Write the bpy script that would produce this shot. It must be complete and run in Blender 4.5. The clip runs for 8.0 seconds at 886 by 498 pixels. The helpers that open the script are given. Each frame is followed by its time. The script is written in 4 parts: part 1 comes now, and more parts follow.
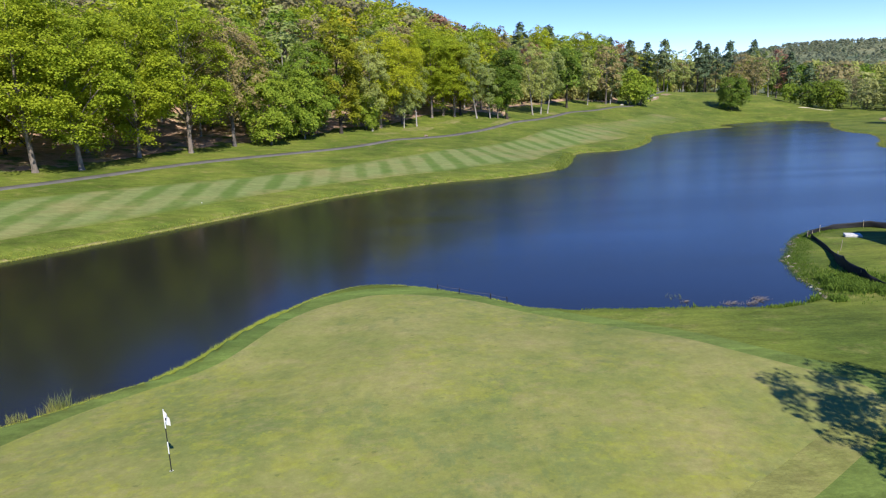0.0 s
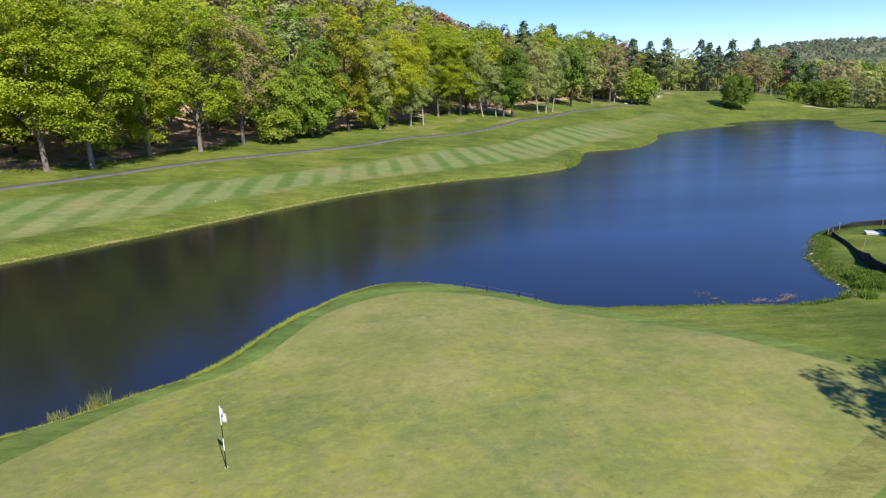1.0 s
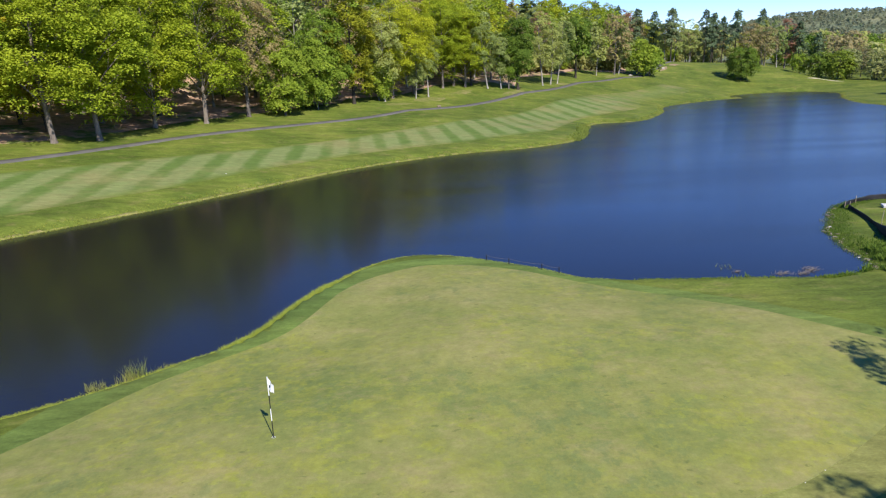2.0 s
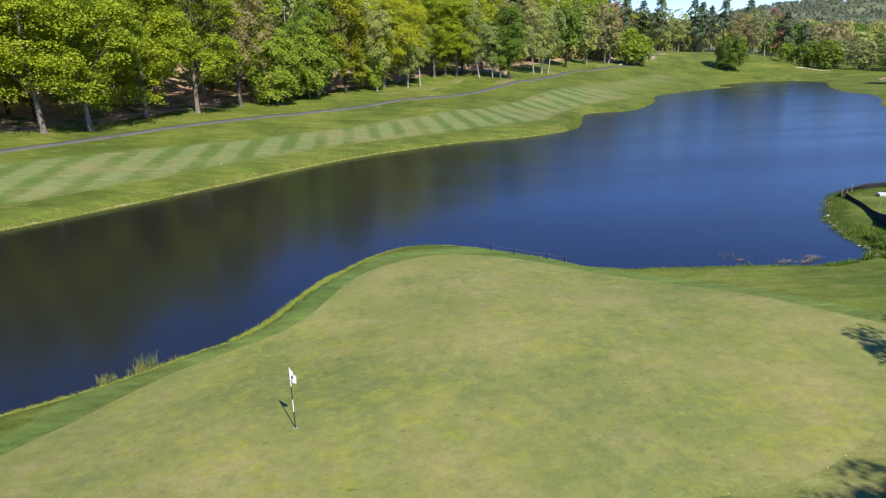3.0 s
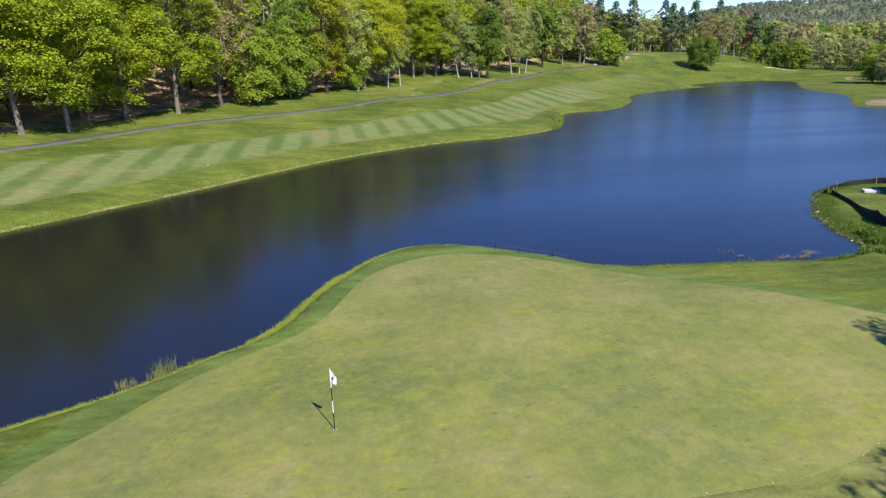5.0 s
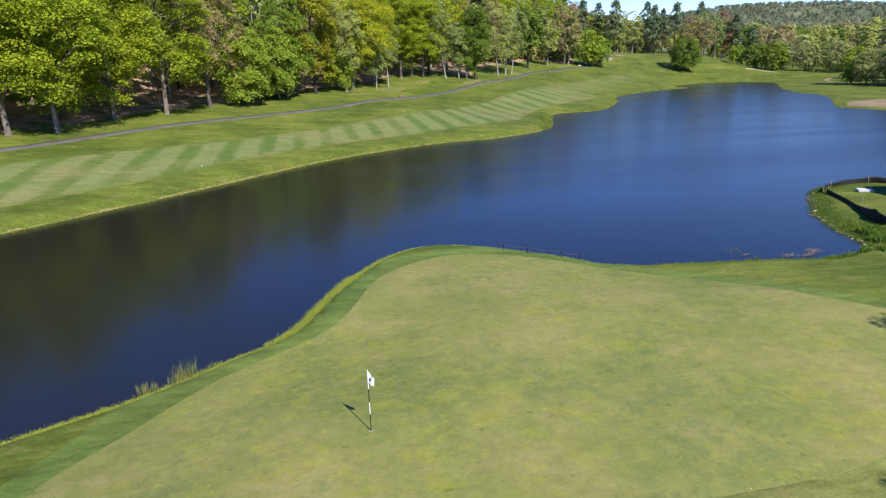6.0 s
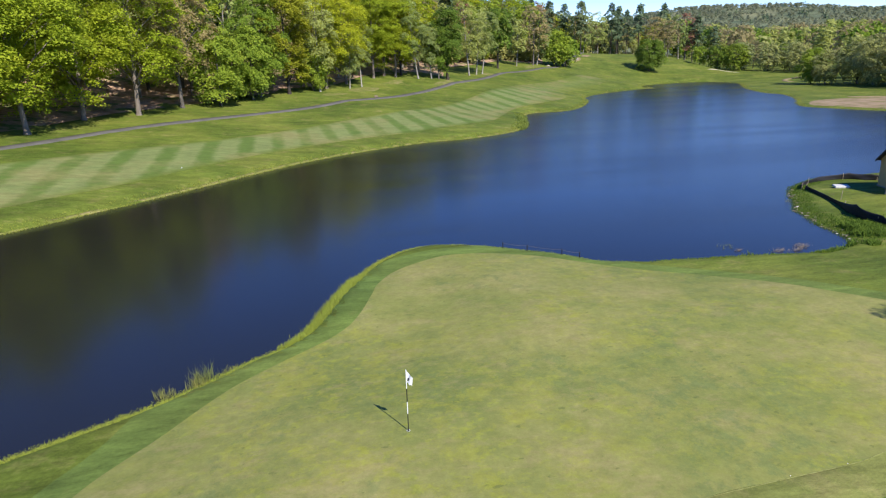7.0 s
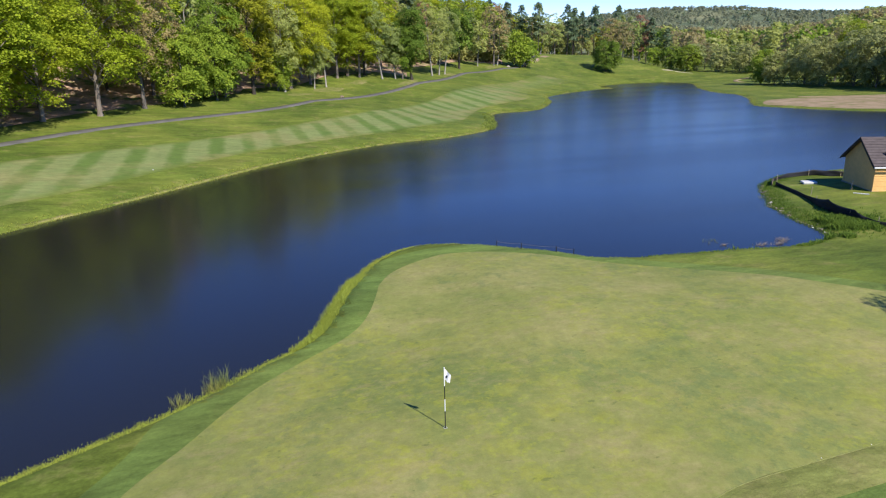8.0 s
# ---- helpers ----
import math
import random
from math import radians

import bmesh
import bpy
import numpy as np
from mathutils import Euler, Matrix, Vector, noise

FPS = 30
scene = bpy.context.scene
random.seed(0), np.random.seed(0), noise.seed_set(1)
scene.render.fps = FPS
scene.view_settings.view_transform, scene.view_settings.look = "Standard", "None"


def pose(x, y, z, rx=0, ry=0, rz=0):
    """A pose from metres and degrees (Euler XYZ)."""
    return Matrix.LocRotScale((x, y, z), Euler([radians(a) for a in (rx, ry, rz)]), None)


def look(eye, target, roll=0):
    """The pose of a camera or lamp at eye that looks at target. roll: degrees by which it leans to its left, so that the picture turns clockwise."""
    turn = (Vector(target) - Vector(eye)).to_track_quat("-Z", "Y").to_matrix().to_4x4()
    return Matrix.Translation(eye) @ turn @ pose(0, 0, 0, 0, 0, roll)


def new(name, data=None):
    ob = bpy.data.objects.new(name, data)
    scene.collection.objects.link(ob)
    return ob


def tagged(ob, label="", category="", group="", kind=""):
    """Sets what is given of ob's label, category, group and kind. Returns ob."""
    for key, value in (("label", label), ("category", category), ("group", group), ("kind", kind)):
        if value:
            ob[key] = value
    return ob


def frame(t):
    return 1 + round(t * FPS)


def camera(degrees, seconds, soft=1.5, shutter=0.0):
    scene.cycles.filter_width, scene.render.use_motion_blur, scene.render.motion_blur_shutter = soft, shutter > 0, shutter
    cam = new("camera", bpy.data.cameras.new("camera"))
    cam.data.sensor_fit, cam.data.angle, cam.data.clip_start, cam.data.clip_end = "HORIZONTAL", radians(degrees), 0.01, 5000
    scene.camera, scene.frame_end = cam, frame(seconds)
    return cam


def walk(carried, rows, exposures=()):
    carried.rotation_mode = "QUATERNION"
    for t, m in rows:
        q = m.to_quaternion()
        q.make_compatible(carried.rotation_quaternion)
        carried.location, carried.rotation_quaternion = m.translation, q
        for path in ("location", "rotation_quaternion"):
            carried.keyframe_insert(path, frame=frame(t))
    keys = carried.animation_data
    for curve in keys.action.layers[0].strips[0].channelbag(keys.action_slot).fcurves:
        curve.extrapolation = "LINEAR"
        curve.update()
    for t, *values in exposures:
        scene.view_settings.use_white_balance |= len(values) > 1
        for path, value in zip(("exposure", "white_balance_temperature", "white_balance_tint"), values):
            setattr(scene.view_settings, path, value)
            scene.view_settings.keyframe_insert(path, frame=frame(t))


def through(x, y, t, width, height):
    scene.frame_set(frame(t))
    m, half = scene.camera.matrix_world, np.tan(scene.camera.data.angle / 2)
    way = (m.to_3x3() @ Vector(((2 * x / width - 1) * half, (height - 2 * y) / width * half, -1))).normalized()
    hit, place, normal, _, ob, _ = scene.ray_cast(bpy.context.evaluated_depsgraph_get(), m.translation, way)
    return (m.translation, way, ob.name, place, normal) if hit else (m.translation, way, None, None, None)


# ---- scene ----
import collections

cam = camera(68.0, 8.0, soft=1.2)
PATH = [
    (0, (-0.337, 5.298, 12.75), (-0.202, 7.241, 12.297), -1.9),
    (0.5, (-1.265, 5.424, 12.654), (-1.128, 7.367, 12.201), -1.9),
    (1, (-2.157, 5.467, 12.703), (-2.019, 7.409, 12.247), -1.9),
    (1.5, (-2.968, 5.498, 12.714), (-2.831, 7.43, 12.218), -1.9),
    (3, (-4.74, 5.704, 12.745), (-4.567, 7.615, 12.179), -1.8),
    (3.5, (-5.227, 5.709, 12.744), (-4.998, 7.613, 12.176), -1.8),
    (4, (-5.706, 5.729, 12.751), (-5.461, 7.632, 12.184), -1.8),
    (4.5, (-6.198, 5.766, 12.787), (-5.953, 7.668, 12.219), -1.8),
    (6, (-8.576, 6.115, 12.853), (-8.266, 8.007, 12.285), -1.6),
    (6.5, (-9.623, 6.277, 12.856), (-9.273, 8.163, 12.288), -1.6),
    (7, (-10.772, 6.458, 12.894), (-10.361, 8.33, 12.324), -1.5),
    (7.5, (-11.969, 6.683, 12.918), (-11.501, 8.542, 12.347), -1.4),
    (8, (-13.222, 6.932, 12.921), (-12.685, 8.771, 12.349), -1.3),
]
walk(cam, [(t, look(eye, target, roll)) for t, eye, target, roll in PATH], exposures=[(0, 0.9), (8, 0.9)])

# ---- world and sun ----
SUN_UP, SUN_FROM = 44.0, 159.0  # degrees over the horizon; the compass way it stands, from +y towards +x
world = bpy.data.worlds.new("sky")
scene.world = world
world.use_nodes = True
sky = world.node_tree.nodes.new("ShaderNodeTexSky")
sky.sky_type, sky.sun_disc = "NISHITA", False
sky.sun_elevation, sky.sun_rotation = radians(SUN_UP), radians(SUN_FROM)
sky.altitude = 3600
sky.air_density, sky.dust_density, sky.ozone_density = 1.0, 0.1, 3.0
deeper = world.node_tree.nodes.new("ShaderNodeHueSaturation")
deeper.inputs["Hue"].default_value, deeper.inputs["Saturation"].default_value = 0.524, 1.34
world.node_tree.links.new(sky.outputs[0], deeper.inputs["Color"])
even = world.node_tree.nodes.new("ShaderNodeGamma")
even.inputs["Gamma"].default_value = 0.82
world.node_tree.links.new(deeper.outputs[0], even.inputs["Color"])
world.node_tree.links.new(even.outputs[0], world.node_tree.nodes["Background"].inputs[0])
world.node_tree.nodes["Background"].inputs[1].default_value = 0.178
sun = new("sun", bpy.data.lights.new("sun", "SUN"))
sun.data.energy, sun.data.angle, sun.data.color = 4.0, radians(0.53), (1.0, 0.95, 0.86)
sun.matrix_world = look((0, 0, 60), (-math.sin(radians(SUN_FROM)), -math.cos(radians(SUN_FROM)), 60 - math.tan(radians(SUN_UP))))


# ---- materials ----
class Mat:
    """A node material with its principled shader."""

    def __init__(self, name, rough=0.8, spec=0.3):
        self.m = bpy.data.materials.new(name)
        self.m.use_nodes = True
        self.n, self.l = self.m.node_tree.nodes, self.m.node_tree.links
        self.p = self.n["Principled BSDF"]
        self.p.inputs["Roughness"].default_value = rough
        self.p.inputs["Specular IOR Level"].default_value = spec
        self.where = self.n.new("ShaderNodeNewGeometry")

    def link(self, a, b):
        self.l.new(a, b)
        return self

    def noise(self, scale, detail=3.0, stretch=None, rough=0.55):
        node = self.n.new("ShaderNodeTexNoise")
        node.inputs["Scale"].default_value, node.inputs["Detail"].default_value, node.inputs["Roughness"].default_value = scale, detail, rough
        at = self.where.outputs["Position"]
        if stretch:
            turn = self.n.new("ShaderNodeMapping")
            turn.inputs["Scale"].default_value = stretch[:3]
            turn.inputs["Rotation"].default_value = (0, 0, radians(stretch[3]) if len(stretch) > 3 else 0)
            self.l.new(at, turn.inputs[0])
            at = turn.outputs[0]
        self.l.new(at, node.inputs["Vector"])
        return node.outputs["Fac"]

    def ramp(self, fac, *stops):
        node = self.n.new("ShaderNodeValToRGB")
        e = node.color_ramp.elements
        while len(e) < len(stops):
            e.new(0.5)
        for k, (at, colour) in zip(e, stops):
            k.position = at
            k.color = (*colour, 1) if not isinstance(colour, (int, float)) else (colour, colour, colour, 1)
        self.l.new(fac, node.inputs[0])
        return node.outputs[0]

    def mix(self, fac, a, b, how="MIX"):
        node = self.n.new("ShaderNodeMix")
        node.data_type, node.blend_type = "RGBA", how
        for value, slot in ((fac, 0), (a, 6), (b, 7)):
            if isinstance(value, (int, float)):
                node.inputs[slot].default_value = value
            elif isinstance(value, tuple):
                node.inputs[slot].default_value = (*value, 1)
            else:
                self.l.new(value, node.inputs[slot])
        return node.outputs[2]

    def maths(self, how, a, b=0.0):
        node = self.n.new("ShaderNodeMath")
        node.operation = how
        for value, slot in ((a, 0), (b, 1)):
            if isinstance(value, (int, float)):
                node.inputs[slot].default_value = value
            else:
                self.l.new(value, node.inputs[slot])
        return node.outputs[0]

    def attribute(self, name):
        node = self.n.new("ShaderNodeAttribute")
        node.attribute_name = name
        return node.outputs["Fac"]

    def island(self):
        return self.where.outputs["Random Per Island"]

    def each(self):
        return self.n.new("ShaderNodeObjectInfo").outputs["Random"]

    def colour(self, socket):
        self.l.new(socket, self.p.inputs["Base Color"])
        return self

    def bump(self, fac, strength=0.3, distance=0.05):
        node = self.n.new("ShaderNodeBump")
        node.inputs["Strength"].default_value, node.inputs["Distance"].default_value = strength, distance
        self.l.new(fac, node.inputs["Height"])
        self.l.new(node.outputs[0], self.p.inputs["Normal"])
        return self


def plain(name, colour, rough=0.6, metal=0.0, grain=8.0, amount=0.12, spec=0.4):
    m = Mat(name, rough, spec)
    m.p.inputs["Metallic"].default_value = metal
    low, high = tuple(c * (1 - amount) for c in colour), tuple(min(1, c * (1 + amount)) for c in colour)
    m.colour(m.ramp(m.noise(grain, 5), (0.3, low), (0.7, high)))
    m.bump(m.noise(grain * 4, 3), 0.1, 0.01)
    return m.m


def grass(name, low, mid, high, dry, dryness=0.5, blades=0.25):
    """Mown or rough grass: patches a few metres wide, dry spots, and a fine grain of blades."""
    m = Mat(name, 0.9, 0.12)
    broad = m.ramp(m.noise(0.11, 4), (0.35, low), (0.52, mid), (0.68, high))
    patch = m.ramp(m.noise(0.55, 5, rough=0.65), (dryness, 0.0), (dryness + 0.16, 1.0))
    tint = m.mix(m.maths("MULTIPLY", patch, 0.6), broad, dry)
    grain = m.ramp(m.noise(6.0, 6, rough=0.75), (0.25, 1 - blades), (0.75, 1 + blades))
    tint = m.mix(1.0, tint, m.ramp(m.noise(0.8, 8, (0.6, 1.6, 1, 40), 0.82), (0.32, 0.6), (0.68, 1.3)), "MULTIPLY")
    tint = m.mix(1.0, tint, m.ramp(m.noise(0.3, 6, (0.22, 1.5, 1, -50), 0.7), (0.36, 0.8), (0.64, 1.15)), "MULTIPLY")
    m.colour(m.mix(1.0, tint, grain, "MULTIPLY"))
    m.bump(m.noise(9.0, 5, rough=0.7), 0.5, 0.06)
    return m


ROUGH = grass("rough_grass", (0.076, 0.108, 0.015), (0.112, 0.142, 0.02), (0.15, 0.168, 0.028), (0.205, 0.185, 0.058), 0.54, 0.35).m

m = Mat("putting_green_turf", 0.9, 0.1)
broad = m.ramp(m.noise(0.16, 6, rough=0.66), (0.36, (0.138, 0.163, 0.043)), (0.5, (0.186, 0.194, 0.054)), (0.62, (0.224, 0.214, 0.07)))
zone = m.ramp(m.noise(0.085, 3, (1, 1.4, 1, 10)), (0.42, 0.15), (0.58, 1.0))
yellow = m.ramp(m.noise(0.7, 8, rough=0.8), (0.5, 0.0), (0.57, 1.0))
tint = m.mix(m.maths("MULTIPLY", m.maths("MULTIPLY", yellow, zone), 0.42), broad, (0.25, 0.25, 0.034))
clump = m.ramp(m.noise(2.1, 4, (1, 1.3, 1, 30), 0.65), (0.55, 0.0), (0.62, 1.0))
tint = m.mix(m.maths("MULTIPLY", m.maths("MULTIPLY", clump, zone), 0.36), tint, (0.255, 0.275, 0.03))
brown = m.ramp(m.noise(0.42, 9, (1, 1.7, 1, 20), 0.84), (0.51, 0.0), (0.61, 1.0))
tint = m.mix(m.maths("MULTIPLY", brown, 0.38), tint, (0.275, 0.222, 0.1))
patch = m.ramp(m.noise(0.12, 3, (1.2, 1, 1, 60)), (0.45, 0.15), (0.6, 1.0))
blue = m.ramp(m.noise(1.0, 7, (1.3, 1, 1, -15), 0.75), (0.5, 0.0), (0.6, 1.0))
tint = m.mix(m.maths("MULTIPLY", m.maths("MULTIPLY", blue, patch), 0.5), tint, (0.108, 0.142, 0.05))
fleck = m.ramp(m.noise(1.7, 4, (1, 1.6, 1, 5), 0.6), (0.655, 0.0), (0.7, 1.0))
tint = m.mix(m.maths("MULTIPLY", fleck, 0.5), tint, (0.085, 0.1, 0.03))
tint = m.mix(1.0, tint, m.ramp(m.noise(2.0, 8, rough=0.85), (0.32, 0.8), (0.68, 1.22)), "MULTIPLY")
m.colour(tint).bump(m.noise(14, 4), 0.25, 0.02)
GREEN = m.m

COLLAR = grass("collar_grass", (0.1, 0.148, 0.031), (0.118, 0.164, 0.034), (0.138, 0.175, 0.038), (0.165, 0.175, 0.048), 0.6, 0.2).m

APRON = grass("apron_turf", (0.165, 0.185, 0.045), (0.2, 0.208, 0.055), (0.228, 0.222, 0.066), (0.25, 0.222, 0.08), 0.5, 0.2).m

m = Mat("fairway_turf", 0.9, 0.12)
band = m.maths("COSINE", m.maths("MULTIPLY", m.attribute("stripe"), 6.2832))
band = m.ramp(m.maths("ADD", m.maths("MULTIPLY", m.maths("MULTIPLY", band, m.attribute("keen")), 0.75), m.maths("MULTIPLY", m.noise(0.5, 8, rough=0.75), 1.7)), (0.3, 0.0), (1.4, 1.0))
tint = m.mix(band, (0.094, 0.14, 0.029), (0.16, 0.191, 0.062))
dry = m.ramp(m.noise(0.09, 5, rough=0.65), (0.48, 0.0), (0.64, 1.0))
longer = m.ramp(m.noise(0.11, 4), (0.35, (0.076, 0.108, 0.018)), (0.52, (0.112, 0.142, 0.024)), (0.68, (0.15, 0.168, 0.033)))
tint = m.mix(m.attribute("cut"), longer, tint)
tint = m.mix(m.maths("MULTIPLY", dry, 0.6), tint, (0.227, 0.198, 0.077))
tint = m.mix(1.0, tint, m.ramp(m.noise(0.9, 8, (0.6, 1.7, 1, 40), 0.82), (0.3, 0.68), (0.7, 1.26)), "MULTIPLY")
m.colour(tint).bump(m.noise(5, 4), 0.4, 0.05)
FAIRWAY = m.m

m = Mat("leaf_litter", 0.95, 0.1)
litter = m.ramp(m.noise(0.9, 6, rough=0.75), (0.3, (0.2, 0.125, 0.08)), (0.5, (0.38, 0.245, 0.165)), (0.7, (0.5, 0.35, 0.245)))
cover = m.ramp(m.noise(0.22, 5, rough=0.65), (0.5, 0.0), (0.6, 1.0))
m.colour(m.mix(cover, litter, m.ramp(m.noise(1.6, 5), (0.3, (0.06, 0.095, 0.02)), (0.7, (0.15, 0.2, 0.045))))).bump(m.noise(3, 6), 0.7, 0.15)
LITTER = m.m

m = Mat("asphalt", 0.9, 0.15)
m.colour(m.mix(1.0, m.ramp(m.noise(0.5, 5), (0.3, (0.085, 0.08, 0.07)), (0.7, (0.13, 0.12, 0.105))), m.ramp(m.noise(20, 5, rough=0.8), (0.2, 0.75), (0.8, 1.2)), "MULTIPLY"))
m.bump(m.noise(25, 4), 0.3, 0.02)
ASPHALT = m.m

m = Mat("bare_sandy_soil", 0.95, 0.1)
m.colour(m.ramp(m.noise(0.25, 6, rough=0.7), (0.36, (0.14, 0.145, 0.045)), (0.46, (0.22, 0.165, 0.09)), (0.66, (0.31, 0.225, 0.14)))).bump(m.noise(4, 5), 0.4, 0.06)
SOIL = m.m
m = Mat("dry_grass_rim", 0.95, 0.1)
m.colour(m.ramp(m.noise(0.8, 6, rough=0.75), (0.35, (0.13, 0.155, 0.032)), (0.52, (0.2, 0.19, 0.055)), (0.7, (0.29, 0.24, 0.1)))).bump(m.noise(8, 5), 0.5, 0.05)
DRY = m.m
m = Mat("straw_grass", 0.95, 0.1)
m.colour(m.ramp(m.noise(0.7, 6, rough=0.75), (0.36, (0.105, 0.135, 0.024)), (0.5, (0.15, 0.155, 0.04)), (0.66, (0.225, 0.195, 0.085)))).bump(m.noise(8, 5), 0.5, 0.05)
STRAW = m.m
SAND = plain("bunker_sand", (0.496, 0.416, 0.304), 0.95, 0, 1.5, 0.1, 0.1)

m = Mat("pond_water", 0.05, 0.5)
m.p.inputs["IOR"].default_value = 1.333
m.p.inputs["Base Color"].default_value = (0.014, 0.0135, 0.011, 1)
# the wind ruffles the open water; the reach under the wood lies calm
apart = m.n.new("ShaderNodeSeparateXYZ")
m.link(m.where.outputs["Position"], apart.inputs[0])
open_water = m.maths("ADD", m.maths("ADD", m.maths("MULTIPLY", apart.outputs[0], 0.011), m.maths("MULTIPLY", apart.outputs[1], 0.0035)), m.maths("MULTIPLY", m.noise(0.03, 4, (0.6, 3.4, 1, -28)), 0.75))
ruffled = m.ramp(open_water, (0.55, 0.0), (0.88, 1.0))
gust = m.ramp(m.noise(0.022, 4, (0.35, 3.2, 1, -28), 0.55), (0.42, 0.0), (0.6, 1.0))
m.link(m.maths("ADD", m.maths("MULTIPLY", m.maths("MULTIPLY", gust, ruffled), 0.045), m.maths("ADD", 0.15, m.maths("MULTIPLY", ruffled, 0.05))), m.p.inputs["Roughness"])
chop = m.maths("ADD", m.noise(1.3, 4, (1, 2.2, 1, 25), 0.6), m.maths("MULTIPLY", m.noise(5.0, 3, (1, 1.8, 1, 25), 0.6), 0.3))
node = m.n.new("ShaderNodeBump")
node.inputs["Distance"].default_value = 0.05
m.link(m.ramp(ruffled, (0.0, 0.05), (1.0, 0.32)), node.inputs["Strength"]).link(chop, node.inputs["Height"]).link(node.outputs[0], m.p.inputs["Normal"])
WATER = m.m


def leaf_material(name, dark, mid, light, through=0.46):
    """Leaves whose colour changes from spray to spray, a little from leaf to leaf, and from tree to tree."""
    m = Mat(name, 0.7, 0.08)
    tone = m.maths("ADD", m.maths("MULTIPLY", m.island(), 0.25), m.maths("ADD", m.maths("MULTIPLY", m.attribute("tone"), 0.5), m.maths("MULTIPLY", m.each(), 0.25)))
    tint = m.ramp(tone, (0.15, dark), (0.5, mid), (0.85, light))
    tint = m.mix(1.0, tint, m.ramp(m.each(), (0.0, (0.86, 0.93, 0.96)), (0.5, (1.0, 1.0, 1.0)), (1.0, (1.1, 1.03, 0.92))), "MULTIPLY")
    m.colour(tint)
    glow = m.n.new("ShaderNodeBsdfTranslucent")
    both = m.n.new("ShaderNodeMixShader")
    both.inputs[0].default_value = through
    m.link(tint, glow.inputs[0]).link(m.p.outputs[0], both.inputs[1]).link(glow.outputs[0], both.inputs[2])
    m.link(both.outputs[0], m.n["Material Output"].inputs[0])
    return m.m


LEAF = {
    "maple": leaf_material("maple_leaves", (0.255, 0.308, 0.023), (0.360, 0.419, 0.030), (0.466, 0.507, 0.042)),
    "green": leaf_material("green_leaves", (0.178, 0.251, 0.032), (0.271, 0.360, 0.042), (0.380, 0.452, 0.056)),
    "dark": leaf_material("dark_green_leaves", (0.117, 0.181, 0.028), (0.174, 0.251, 0.036), (0.245, 0.321, 0.046)),
    "gold": leaf_material("golden_leaves", (0.287, 0.278, 0.023), (0.393, 0.374, 0.032), (0.484, 0.449, 0.043)),
    "bronze": leaf_material("bronze_buds", (0.241, 0.213, 0.095), (0.320, 0.275, 0.129), (0.399, 0.336, 0.167)),
    "pale": leaf_material("pale_spring_leaves", (0.235, 0.278, 0.086), (0.322, 0.372, 0.112), (0.408, 0.455, 0.146)),
    "red": leaf_material("red_maple_buds", (0.240, 0.130, 0.085), (0.330, 0.180, 0.115), (0.410, 0.235, 0.155)),
    "pine": leaf_material("pine_needles", (0.115, 0.155, 0.081), (0.155, 0.207, 0.103), (0.201, 0.259, 0.132), 0.3),
    # far hill leaves: base colour paled and greyed to imitate distance haze
    "hill": leaf_material("hazed_hill_canopy", (0.200, 0.225, 0.140), (0.255, 0.270, 0.160), (0.320, 0.315, 0.185)),
    "scrub": leaf_material("scrub_leaves", (0.270, 0.290, 0.115), (0.370, 0.385, 0.140), (0.460, 0.465, 0.170)),
}


def bark_material(name, low, high):
    m = Mat(name, 0.9, 0.15)
    m.colour(m.ramp(m.noise(2.2, 6, (1, 1, 0.35), 0.7), (0.3, low), (0.7, high))).bump(m.noise(6, 5, (1, 1, 0.3)), 0.7, 0.05)
    return m.m


TAN_BARK = bark_material("tan_bark", (0.104, 0.084, 0.068), (0.272, 0.224, 0.184))
BARK = bark_material("grey_bark", (0.056, 0.048, 0.04), (0.192, 0.168, 0.144))
PALE_BARK = bark_material("pale_bark", (0.16, 0.144, 0.12), (0.4, 0.368, 0.328))
DARK_BARK = bark_material("dark_bark", (0.024, 0.02, 0.016), (0.08, 0.068, 0.056))

REED = leaf_material("dry_reeds", (0.24, 0.26, 0.07), (0.34, 0.34, 0.11), (0.45, 0.42, 0.18), 0.4)
TUFT = leaf_material("shore_tufts", (0.25, 0.29, 0.055), (0.34, 0.36, 0.075), (0.44, 0.42, 0.12), 0.45)
FRINGE = leaf_material("bank_fringe", (0.33, 0.4, 0.065), (0.46, 0.5, 0.09), (0.6, 0.58, 0.15), 0.45)
WEED = leaf_material("bank_weeds", (0.14, 0.21, 0.03), (0.25, 0.33, 0.05), (0.36, 0.43, 0.08), 0.45)
WHITE = plain("white_paint", (0.68, 0.68, 0.663), 0.45, 0, 6, 0.04)
BLACK = plain("black_paint", (0.0127, 0.0127, 0.0136), 0.5, 0, 10, 0.2)
CLOTH = plain("white_flag_cloth", (0.68, 0.68, 0.68), 0.8, 0, 20, 0.03)
MARK = plain("dark_print", (0.0255, 0.0255, 0.0298), 0.8, 0, 20, 0.1)
HOLE = plain("hole_liner", (0.595, 0.595, 0.578), 0.5, 0, 20, 0.05)
FABRIC = plain("black_silt_fabric", (0.011, 0.011, 0.0127), 0.7, 0, 5, 0.3, 0.3)
STAKE = plain("weathered_wood", (0.323, 0.264, 0.187), 0.8, 0, 12, 0.25)
m = Mat("shore_stone", 0.85, 0.2)
